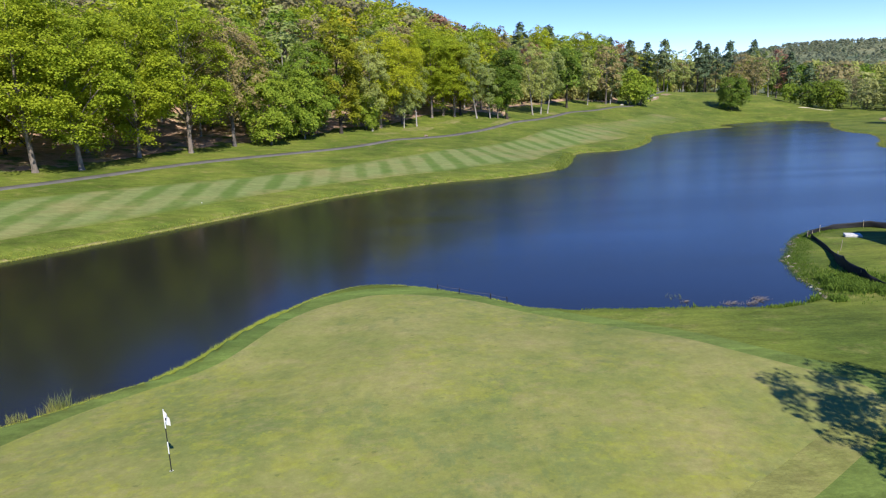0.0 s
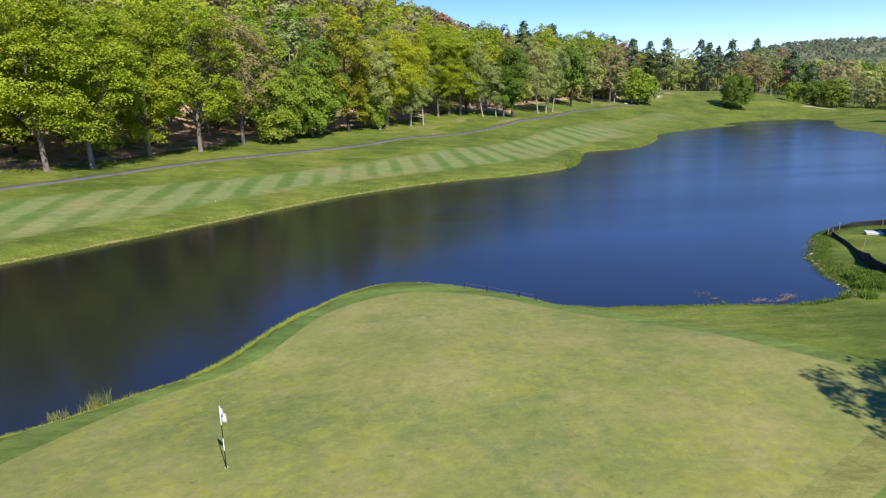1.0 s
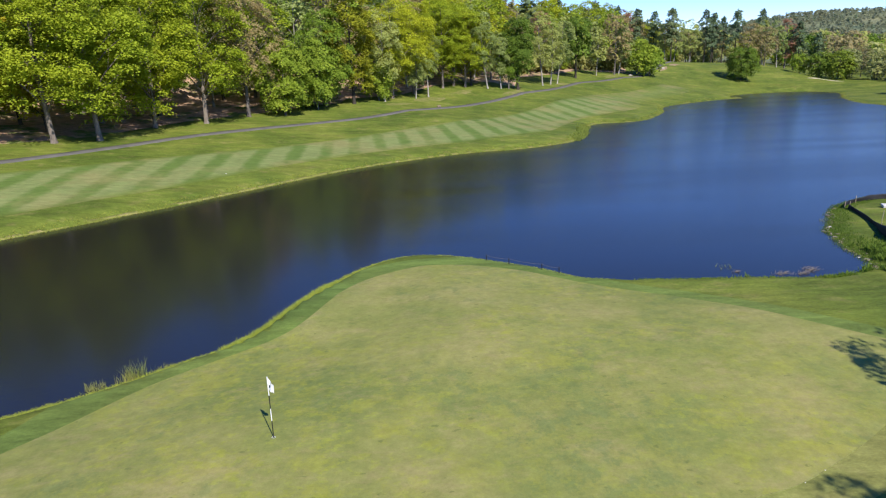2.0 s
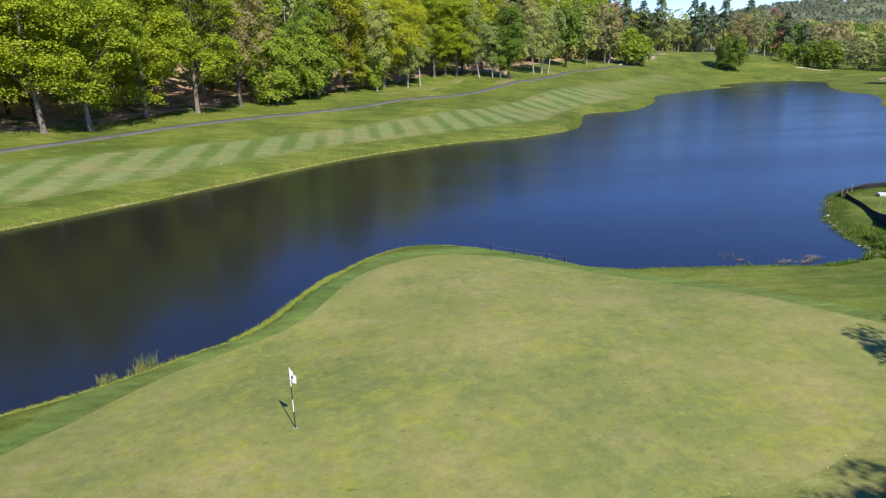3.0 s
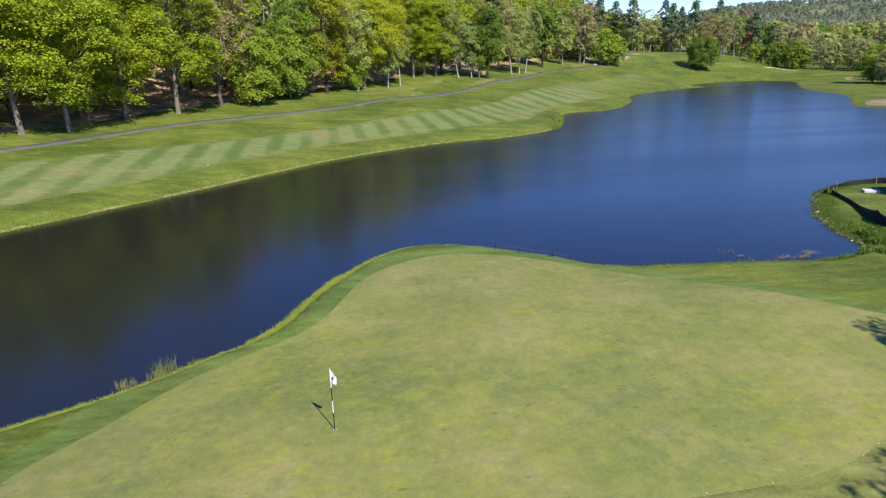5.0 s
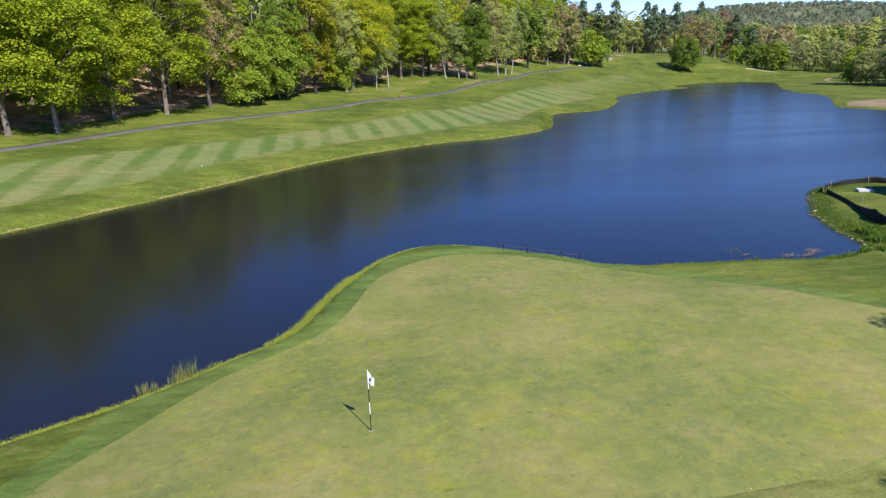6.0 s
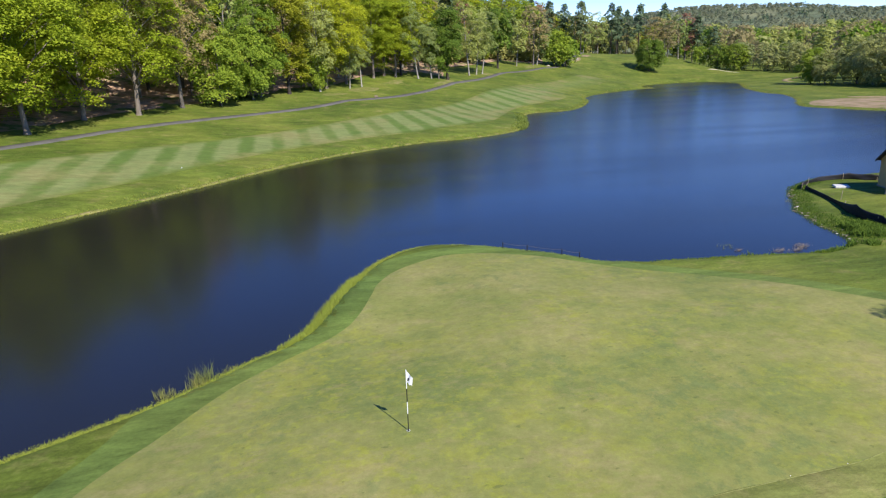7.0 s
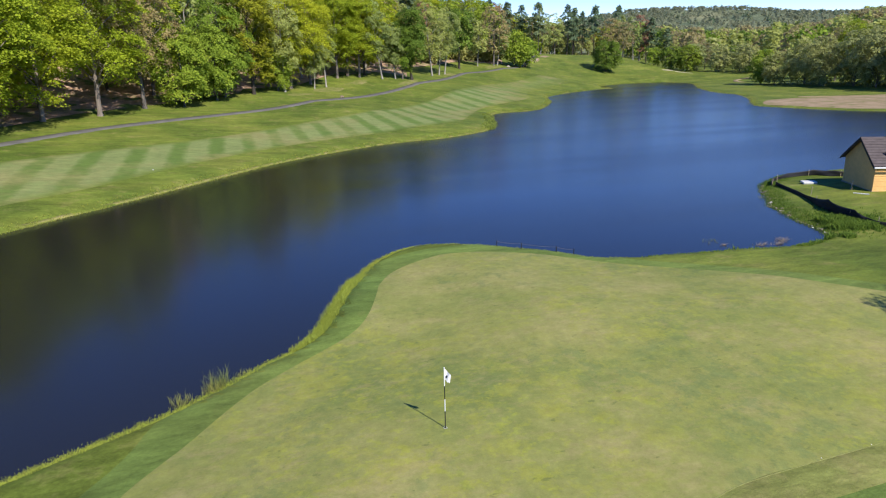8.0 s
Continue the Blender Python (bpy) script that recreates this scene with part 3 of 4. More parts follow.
    s = size * g.uniform(0.6, 1.3, leaves)[:, None]
    v = np.stack([at + side * s * 0.5 + up * s * 0.2, at - side * s * 0.5 + up * s * 0.25, at - up * s * 0.55 + face * s * 0.08], 1).reshape(-1, 3)
    tones = np.repeat(shade[pick], 3)
    crown = bpy.data.meshes.new(name + "_crown")
    crown.from_pydata(v.tolist(), [], np.arange(len(v)).reshape(-1, 3).tolist())
    crown.attributes.new("tone", "FLOAT", "POINT").data.foreach_set("value", tones.astype(np.float32))
    crown.materials.append(leaf)
    trunk = bpy.data.meshes.new(name + "_trunk")
    trunk.from_pydata([tuple(q) for q in verts], [], faces)
    trunk.materials.append(bark)
    trunk.shade_smooth()
    return trunk, crown, v, tones


KINDS = {}


def kind(name, label, category, seed, tall, start, wide, leaf, bark, leaves=16500, size=0.35, **more):
    """Registers a kind of tree: in full leaf for the near ones, with fewer and larger leaves for those far off."""
    near = tree_meshes(name, seed, tall, start, wide, leaf, bark, leaves=leaves, size=size, **more)
    off = tree_meshes(name + "_off", seed + 1, tall, start, wide, leaf, bark, leaves=int(leaves * 0.19), size=size * 2.1, **more)
    far = tree_meshes(name + "_far", seed + 2, tall, start, wide, leaf, bark, leaves=740, size=1.1 if more.get("shape") == "pine" else max(1.35, size * 3.4), limbs=False, **more)
    KINDS[name] = (near[:2], off[:2], label, category, far[2:], tall)


kind("maple_a", "tall maple with layered bright yellow-green spring leaves", "tree", 11, 24, 3.4, 7.8, LEAF["maple"], TAN_BARK, leaves=30000, size=0.31, lobes=19, sprays=20, spread=1.35, droop=0.6)
kind("maple_b", "broad maple with fresh yellow-green spring leaves", "tree", 12, 22, 3.0, 7.8, LEAF["maple"], TAN_BARK, leaves=30000, size=0.31, lobes=18, sprays=20, spread=1.35, droop=0.6)
kind("green_a", "tall tree in dense mid-green spring leaf", "tree", 21, 21, 2.4, 6.4, LEAF["green"], BARK, lobes=17, sprays=18)
kind("green_low", "low-branched leafy green tree at the wood's edge", "tree", 22, 14, 0.4, 5.8, LEAF["green"], BARK, lobes=16, sprays=18)
kind("gold_a", "slender tree with golden yellow-green leaves in tiers", "tree", 31, 22, 2.6, 4.8, LEAF["gold"], DARK_BARK, shape="column", lobes=17, sprays=15, droop=0.6)
kind("bronze_a", "tree with tan and bronze opening buds", "tree", 41, 22, 4.5, 6.6, LEAF["bronze"], BARK, leaves=13000, size=0.34, lobes=20, sprays=16, spread=0.95)
kind("pale_a", "slim pale green tree with light trunk", "tree", 51, 19, 4.5, 4.4, LEAF["pale"], PALE_BARK, leaves=9000, size=0.34, shape="column", lobes=15, sprays=14, spread=0.95, girth=0.022)
kind("pale_b", "thin-leaved pale green spring tree", "tree", 52, 21, 5.0, 5.0, LEAF["pale"], PALE_BARK, leaves=9000, size=0.34, lobes=15, sprays=14, spread=0.95, girth=0.022, lean=0.07)
kind("dark_a", "full dark green leafy tree", "tree", 61, 19, 4.6, 5.2, LEAF["dark"], DARK_BARK, lobes=15, sprays=18, girth=0.035)
kind("red_a", "maple with dull red spring buds", "tree", 71, 21, 4.0, 5.2, LEAF["red"], BARK, leaves=8000, size=0.34, lobes=15, sprays=14, spread=0.9)
kind("pine_a", "tall dark green pine with tiered branches", "pine tree", 81, 25, 8.0, 5.6, LEAF["pine"], DARK_BARK, leaves=8000, shape="pine", size=0.42, lobes=15, spread=1.5, girth=0.024)
kind("pine_b", "dark green pine with a ragged crown", "pine tree", 82, 23, 9.0, 5.6, LEAF["pine"], DARK_BARK, leaves=7000, shape="pine", size=0.42, lobes=12, spread=1.6, girth=0.024)
kind("scrub_a", "dense grey-green bushy tree branching from the ground", "tree", 91, 13, 0.0, 5.8, LEAF["scrub"], BARK, leaves=12000, size=0.36, lobes=20, sprays=16, spread=0.9)
kind("round_a", "round-crowned mid-green tree standing on open grass", "tree", 95, 12.2, 0.3, 6.2, LEAF["dark"], BARK, lobes=22, sprays=18, spread=0.95)
kind("lawn_a", "thin-leaved spring tree standing on the lawn", "tree", 97, 22, 3.0, 7.8, LEAF["maple"], BARK, leaves=13000, size=0.36, lobes=21, sprays=15, spread=1.1)


def plant(name, x, y, scale=1.0, turn=None, label="", group="", squash=1.0, sink=0.15, near=None):
    full, off, words, category, _, _ = KINDS[name]
    r = random.Random(int(x * 131 + y * 17))
    ob = new("pine_tree" if "pine" in name else "tree")
    ob.matrix_world = Matrix.Translation((x, y, float(height(x, y)) - sink)) @ Matrix.Rotation(r.uniform(0, 6.28) if turn is None else turn, 4, "Z") @ Matrix.Diagonal((scale, scale, scale * squash, 1))
    tagged(ob, label or words, category, group)
    for piece, data in zip(("trunk", "crown"), full if (y < 215 if near is None else near) else off):
        new(piece, data).parent = ob
    return ob


# trees along the wood's edge
EDGE = "trees along the edge of the wood"
for what, x, y, scale in [
        ("maple_b", -66, 86, 1.0), ("maple_a", -57, 93, 1.0), ("maple_a", -49, 98.6, 1.05), ("maple_b", -44.4, 101.9, 1.1), ("maple_b", -40.8, 114, 1.05), ("maple_a", -34.3, 119.5, 1.05),
        ("bronze_a", -29, 128, 1.05), ("green_low", -23, 131, 0.95), ("green_low", -17.8, 138.6, 0.95), ("green_a", -16.5, 142, 0.9), ("gold_a", -11, 145, 1.05), ("green_low", -6, 151, 0.7),
        ("pale_a", -4.7, 149.9, 0.95), ("maple_b", -3.0, 156, 0.95), ("pale_b", 0.9, 173, 1.0), ("maple_a", 2.1, 165, 0.85), ("pale_a", 2.3, 159, 0.6), ("pale_b", 5.4, 163, 0.7),
        ("maple_a", 9.8, 176, 0.9), ("maple_b", 13, 180, 0.9), ("maple_a", 15.9, 179.2, 0.85), ("gold_a", 17.8, 182, 0.85), ("pale_b", 21.7, 178.6, 0.85), ("pale_a", 25.3, 179.4, 0.75),
        ("green_a", 27.4, 180, 0.62), ("dark_a", 29.9, 180.5, 0.98), ("pale_b", 40.6, 198.4, 1.0), ("pale_a", 44, 203, 0.95), ("pale_b", 47, 207, 0.85), ("dark_a", 58.2, 227, 1.05),
        ("pale_a", 68, 236, 0.8), ("bronze_a", 76.4, 242, 0.95), ("pale_b", 79, 245, 0.8), ("green_low", 87, 247.5, 1.0), ("green_low", 92, 249, 0.8), ("pale_b", 131, 329, 0.95),
        ("pale_b", 136, 331, 1.0), ("pale_a", 147, 337, 1.1), ("pine_a", 128, 336, 0.95), ("pine_b", 165, 352, 1.0), ("pine_a", 174, 358, 0.95)]:
    plant(what, x, y, scale, group=EDGE)
plant("round_a", 129.6, 253.5, 1.06, turn=1.0, near=True)

# trees beyond the pond's far end and along its eastern bank
FAR = "trees beyond the far end of the pond"
for what, x, y, scale in [
        ("bronze_a", 152, 290, 0.8), ("bronze_a", 158, 288, 0.75), ("pale_b", 160, 293, 0.9), ("red_a", 175, 301, 1.05), ("pine_b", 181, 304, 0.85), ("pine_a", 190, 300, 0.72),
        ("pale_a", 166, 292, 1.0), ("round_a", 167.5, 264, 0.85), ("round_a", 172.5, 259.5, 0.95), ("green_low", 163, 270, 0.6), ("scrub_a", 178, 262, 0.9), ("scrub_a", 183, 252, 0.9),
        ("scrub_a", 191, 249, 0.95), ("scrub_a", 186, 238, 0.9), ("scrub_a", 152, 186, 0.8), ("scrub_a", 157, 179, 1.05), ("green_low", 152, 192, 0.8), ("scrub_a", 154, 170, 1.1),
        ("scrub_a", 157, 161, 1.2), ("scrub_a", 155, 152, 1.25), ("scrub_a", 157, 143, 1.3), ("scrub_a", 153, 134, 1.3), ("maple_b", 166, 170, 0.85), ("maple_a", 170, 158, 0.85),
        ("bronze_a", 172, 182, 0.8), ("gold_a", 165, 150, 0.85), ("pale_b", 168, 140, 0.9), ("pale_b", 181, 270, 0.6), ("bronze_a", 188, 268, 0.55), ("green_a", 198, 262, 0.5)]:
    plant(what, x, y, scale, group=FAR)

# the wood up the slope behind its edge
EDGE_LINE = [(-140, 0), (-82, 66), (-57, 93), (-46, 105), (-38, 121), (-27, 133), (-14, 146), (-2, 160), (8, 179), (20, 185), (30, 186), (36, 212), (52, 232), (64, 245), (84, 252), (96, 285), (124, 335), (176, 362), (260, 380)]
WOOD = "trees of the wood on the slope"
mixed = ["maple_a", "maple_b", "maple_a", "green_a", "maple_b", "green_a", "bronze_a", "pale_b", "pale_a", "gold_a", "bronze_a", "dark_a"]
north = ["bronze_a", "pale_b", "pale_a", "bronze_a", "pale_b", "green_a", "pale_b", "red_a", "pale_a", "gold_a", "maple_a", "bronze_a"]
wood_ring = EDGE_LINE + [(330, 520), (120, 520), (-60, 400), (-190, 280), (-330, 120)]


def scatter(ring, number, room, seed, ok=lambda x, y: True):
    """Places inside a ring, kept apart from one another."""
    g = random.Random(seed)
    xs, ys = [q[0] for q in ring], [q[1] for q in ring]
    cells, out = {}, []
    n = number * 30
    cx = np.array([g.uniform(min(xs), max(xs)) for _ in range(n)])
    cy = np.array([g.uniform(min(ys), max(ys)) for _ in range(n)])
    good = inside(cx, cy, ring) & ok(cx, cy)
    for x, y in zip(cx[good].tolist(), cy[good].tolist()):
        i, j = int(x // room), int(y // room)
        if any((x - a) ** 2 + (y - b) ** 2 < room * room for k in (-1, 0, 1) for l in (-1, 0, 1) for a, b in cells.get((i + k, j + l), ())):
            continue
        cells.setdefault((i, j), []).append((x, y))
        out.append((x, y))
        if len(out) >= number:
            break
    return out


def joined(name, material_key, places, label, category, thin=1):
    """Far crowns joined into one mesh."""
    cover, tones = [], []
    zs = height([q[1] for q in places], [q[2] for q in places])
    for k, ((kindname, x, y, scale, turn), z) in enumerate(zip(places, zs)):
        v, tone = KINDS[kindname][4]
        v = v.reshape(-1, 3, 3)[::thin]
        tones.append(0.6 * tone.reshape(-1, 3)[::thin].ravel() + 0.4 * (k * 0.618 % 1))
        if thin > 1:
            v = v.mean(1)[:, None] + (v - v.mean(1)[:, None]) * 1.25
        v = v.reshape(-1, 3) * scale
        c, s = math.cos(turn), math.sin(turn)
        cover.append(np.column_stack([v[:, 0] * c - v[:, 1] * s + x, v[:, 0] * s + v[:, 1] * c + y, v[:, 2] + z]))
    v = np.concatenate(cover)
    data = bpy.data.meshes.new(name)
    data.vertices.add(len(v))
    data.vertices.foreach_set("co", v.astype(np.float32).ravel())
    n = len(v) // 3
    data.loops.add(n * 3)
    data.loops.foreach_set("vertex_index", np.arange(n * 3, dtype=np.int32))
    data.polygons.add(n)
    data.polygons.foreach_set("loop_start", np.arange(0, n * 3, 3, dtype=np.int32))
    data.update(calc_edges=True)
    data.attributes.new("tone", "FLOAT", "POINT").data.foreach_set("value", np.concatenate(tones).astype(np.float32))
    return tagged(dress(name, data, LEAF[material_key]), label, category, kind="stuff")


def deep(x, y):
    return away(np.asarray(x), np.asarray(y), EDGE_LINE)


MATERIAL_OF = {"maple_a": "maple", "maple_b": "maple", "green_a": "green", "green_low": "green", "gold_a": "gold", "bronze_a": "bronze", "pale_a": "pale", "pale_b": "pale", "dark_a": "dark", "red_a": "red", "pine_a": "pine", "pine_b": "pine", "scrub_a": "scrub"}
r = random.Random(5)
sets = collections.defaultdict(list)
count = 0
for x, y in scatter(wood_ring, 900, 6.6, 5, lambda x, y: (deep(x, y) > 6) & (deep(x, y) < 150) & (x > -0.66 * y - 70) & (x < 0.56 * y)):
    d = float(deep(x, y))
    pool = north if y > 225 or (d > 60 and y > 170) else mixed
    what, scale = r.choice(pool), r.uniform(0.82, 1.1)
    if y > 225:
        scale *= float(np.interp(math.degrees(math.atan2(x, y)), [16, 26, 30], [1.0, 0.85, 0.7]))
    if d < 30 and count < 200:
        count += 1
        plant(what, x, y, scale, group=WOOD, near=False)
    else:
        sets[MATERIAL_OF[what]].append((what, x, y, scale, r.uniform(0, 6.28)))

# undergrowth at the wood's far edge
for k in range(260):
    at = r.uniform(11.0, 17.6)
    i = int(at)
    x = EDGE_LINE[i][0] + (EDGE_LINE[i + 1][0] - EDGE_LINE[i][0]) * (at - i) + r.gauss(0, 1.5) - 2.0
    y = EDGE_LINE[i][1] + (EDGE_LINE[i + 1][1] - EDGE_LINE[i][1]) * (at - i) + abs(r.gauss(0, 6.0)) + 3.0
    what = r.choice(["scrub_a", "scrub_a", "green_low", "pale_b"])
    sets[MATERIAL_OF[what]].append((what, x, y, r.uniform(0.3, 0.62), r.uniform(0, 6.28)))

# woods beyond the pond
far_ring = [(158, 128), (165, 165), (160, 195), (196, 245), (178, 275), (185, 310), (200, 360), (330, 520), (800, 700), (900, 300), (420, 60), (200, 90)]
for x, y in scatter(far_ring, 620, 8.5, 8, lambda x, y: x * 0.94 - y * 0.34 < 420):
    what = r.choice(["bronze_a", "pale_b", "scrub_a", "pale_a", "green_a", "bronze_a", "pale_b", "pale_a", "scrub_a", "dark_a"])
    way, reach = math.degrees(math.atan2(x + 5, y)), math.hypot(x, y)
    top = 12.75 + reach * math.tan(radians(float(np.interp(way, [24, 28, 31, 35, 40, 44, 47, 50, 60], [2.6, 2.5, 2.2, 1.6, 1.6, 1.9, 2.5, 2.8, 2.8]))))
    scale = (top - float(height(x, y))) / KINDS[what][5] * r.uniform(0.8, 1.05)
    sets[MATERIAL_OF[what]].append((what, x, y, min(1.1, max(0.35, scale)), r.uniform(0, 6.28)))
for key, places in sets.items():
    if not any(q[1] >= 150 for q in places):
        places = places + [(places[0][0], 240.0, 330.0, 0.8, 0.0)]
    joined("woodland", key, [q for q in places if q[1] < 150], "wood on the slope in mixed spring greens", "woods") if any(q[1] < 150 for q in places) else None
    joined("woodland", key, [q for q in places if q[1] >= 150], "distant woodland canopy in mixed spring greens and tans", "woods", 2)

# the wooded hills on the skyline; most crowns carry distance haze in their leaf colour
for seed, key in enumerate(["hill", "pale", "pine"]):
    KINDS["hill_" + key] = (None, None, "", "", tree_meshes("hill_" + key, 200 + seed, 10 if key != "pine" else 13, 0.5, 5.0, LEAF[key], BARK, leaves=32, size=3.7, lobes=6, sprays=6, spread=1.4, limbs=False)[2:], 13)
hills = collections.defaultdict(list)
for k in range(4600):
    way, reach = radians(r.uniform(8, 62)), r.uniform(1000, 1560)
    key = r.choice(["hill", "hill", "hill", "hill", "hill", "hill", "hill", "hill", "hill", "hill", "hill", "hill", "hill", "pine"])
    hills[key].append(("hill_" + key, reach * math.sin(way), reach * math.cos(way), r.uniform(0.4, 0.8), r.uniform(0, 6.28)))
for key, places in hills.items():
    joined("hill_forest", key, places, "forest covering the far hills, its green paled to imitate haze", "woods")

# pines that stand above the wood on the skyline
PINES = "pines on the skyline"
for way, up, reach in [(10.8, 5.7, 265), (13.2, 5.3, 285), (16.3, 4.6, 300), (18.2, 4.2, 315), (19.7, 3.9, 330), (22.4, 3.8, 345), (24.9, 3.6, 370),
                       (25.6, 3.3, 385), (27.2, 3.4, 380), (28.9, 3.4, 350), (31.4, 2.4, 340)]:
    x, y = reach * math.sin(radians(way)), reach * math.cos(radians(way)) + 5
    tall = 12.75 + reach * math.tan(radians(up)) - float(height(x, y))
    what = r.choice(["pine_a", "pine_b"])
    plant(what, x, y, min(1.35, tall / KINDS[what][5]), group=PINES)

# trees on the lawn beside the green, and by the shed
for what, x, y, scale in [("lawn_a", 21.9, 15.2, 0.64), ("lawn_a", 15.7, 1.7, 0.82), ("green_a", 25.5, 8.5, 0.7), ("green_a", 45.5, 41.5, 0.5)]:
    plant(what, x, y, scale, group="trees on the lawn", near=True)
covering("forest_floor", [tuple(q) for q in EDGE_LINE[1:-3]] + [(70, 290), (0, 230), (-60, 170), (-110, 110)], LITTER, 3.0, 0.06, "brown leaf litter with patches of green ground cover", "forest floor")
covering("sandy_flat", rounded([(98.6, 130), (100.8, 124), (104.5, 114.5), (110, 109.5), (126, 97), (138, 100), (138, 120), (131, 134), (119, 139.5), (108, 139.5)], True), SOIL, 2.5, 0.04, "bare pinkish sandy soil with thin grass", "sandy ground")
ribbon("dirt_track", rounded([(120, 143), (126, 138.5), (130.5, 135.3), (137, 130.5), (150, 121)]), 2.0, SOIL, 0.07, "pale bare dirt track across the flat", "dirt track")
ribbon("dirt_track", rounded([(157, 206), (160, 213), (165, 219), (174, 223)]), 1.8, SOIL, 0.07, "pale bare dirt track in the grass", "dirt track")
rim = np.array([q for q in SHORE[0] if -64 < q[0] < 112])
way = np.gradient(rim, axis=0)
rim = rim + 0.16 * np.column_stack([-way[:, 1], way[:, 0]]) / np.hypot(way[:, 0], way[:, 1])[:, None]
ribbon("shore_rim", [tuple(q) for q in rim], 0.42, DRY, 0.05, "narrow rim of pale dry grass at the waterline", "dry grass")
def patch(x, y, long, wide, turn, seed, material, label):
    """An irregular patch on the ground."""
    g = random.Random(seed)
    c, s = math.cos(radians(turn)), math.sin(radians(turn))
    ring = []
    for k in range(11):
        a, f = k * 0.5712, g.uniform(0.7, 1.25)
        u, v = math.cos(a) * long * f / 2, math.sin(a) * wide * f / 2
        ring.append((x + u * c - v * s, y + u * s + v * c))
    return covering("bare_patch", rounded(ring, True, 4), material, max(0.5, wide / 5), 0.03, label, "bare ground")


for k, (x, y, long, wide, turn) in enumerate([(104, 266, 13, 3.2, 55), (114, 279, 9, 3.5, 50), (124, 296, 10, 5, 55), (92, 252, 8, 2.6, 45), (138, 300, 8, 4, 20)]):
    patch(x, y, long, wide, turn, 300 + k, SOIL, "bare pinkish soil beside the cart path on the rise")
for k, (x, y, long, wide, turn) in enumerate([(-2, 147.5, 9, 3, 48), (6, 160, 11, 4, 55), (14, 172, 9, 3.2, 50), (28, 176, 12, 3, 55), (49, 207, 10, 3.5, 55), (74, 236, 12, 3.5, 45)]):
    patch(x, y, long, wide, turn, 320 + k, STRAW, "dry tan grass on the bank below the wood")
covering("bunker", rounded([(158.5, 257.5), (161, 255.2), (165, 252.8), (169, 250.6), (168, 253), (163, 256.8)], True), SAND, 1.0, 0.05, "pale sand bunker in the grass", "bunker")


# ---- the flag on the green ----
def spot(x, y, up=0.0):
    return Vector((x, y, float(height(x, y)) + up))


def cylinder(points, radii, sides=10):
    verts, faces = [], []
    tube(verts, faces, points, radii, sides)
    bm = bmesh.new()
    vs = [bm.verts.new(v) for v in verts]
    for f in faces:
        bm.faces.new([vs[k] for k in f])
    return bm


flagstick = new("flagstick")
flagstick.location = spot(-8.0, 25.0, 0.05)
tagged(flagstick, "thin black and white banded flagstick with white flag", "golf flag")
bands = [(0.0, 0.62, BLACK), (0.62, 1.05, WHITE), (1.05, 1.52, BLACK), (1.52, 2.15, WHITE)]
for low, high, what in bands:
    part("pole_band", cylinder([(0, 0, low), (0, 0, high)], [0.016, 0.016]), what, flagstick)
part("ferrule", cylinder([(0, 0, -0.08), (0, 0, 0.04), (0, 0, 0.06)], [0.022, 0.022, 0.012]), BLACK, flagstick)
part("cap", cylinder([(0, 0, 2.15), (0, 0, 2.17), (0, 0, 2.18)], [0.018, 0.018, 0.006]), WHITE, flagstick)
verts, faces = [], []
for side in (0.006, -0.006):
    for i in range(9):
        for j in range(9):
            u, v = i / 8, j / 8
            droop = 0.24 * u ** 1.2
            x = 0.02 + 0.2 * u
            y = 0.045 * math.sin(6 * u + 2.2 * v) * u ** 0.6 + side
            verts.append((x * (1 - 0.25 * v * u), y, 2.13 - droop - 0.36 * v * (1 - 0.12 * u) - 0.03 * math.sin(5 * u)))
for s in (0, 81):
    for i in range(8):
        for j in range(8):
            k = s + i * 9 + j
            faces.append((k, k + 1, k + 10, k + 9))
flag = raw("flag", verts, faces, CLOTH, flagstick, "drooping white cloth flag", True)
flag.rotation_euler = (0, 0, radians(-25))
part("emblem", box((0.07, 0.006, 0.09), pose(0.09, -0.02, 1.86, 0, 12, 6)), MARK, flag, "small dark printed emblem")
hole = new("golf_hole")
hole.location = spot(-8.0, 25.0, 0.034)
tagged(hole, "round golf hole with white rim in the green", "golf hole")
bm = bmesh.new()
outer = [bm.verts.new((0.062 * math.cos(a), 0.062 * math.sin(a), 0.03)) for a in np.linspace(0, 6.2832, 17)[:-1]]
inner = [bm.verts.new((0.05 * math.cos(a), 0.05 * math.sin(a), 0.03)) for a in np.linspace(0, 6.2832, 17)[:-1]]
deepr = [bm.verts.new((0.05 * math.cos(a), 0.05 * math.sin(a), -0.1)) for a in np.linspace(0, 6.2832, 17)[:-1]]
for k in range(16):
    l = (k + 1) % 16
    bm.faces.new((outer[k], outer[l], inner[l], inner[k]))
    bm.faces.new((inner[k], inner[l], deepr[l], deepr[k]))
part("liner", bm, HOLE, hole, "white cup liner")


# ---- the faint marked line along the front of the green ----
LINE = plain("pale_line_paint", (0.188, 0.194, 0.066), 0.9, 0, 9, 0.35, 0.1)
ribbon("marked_line", rounded([(-3, 19.1), (-1, 19.6), (1.5, 19.8), (4, 19.95), (5.2, 20.15), (7.4, 20.75), (10.4, 22.4)], steps=8), 0.018, LINE, 0.039, "faint pale painted line along the green's front edge", "painted line")
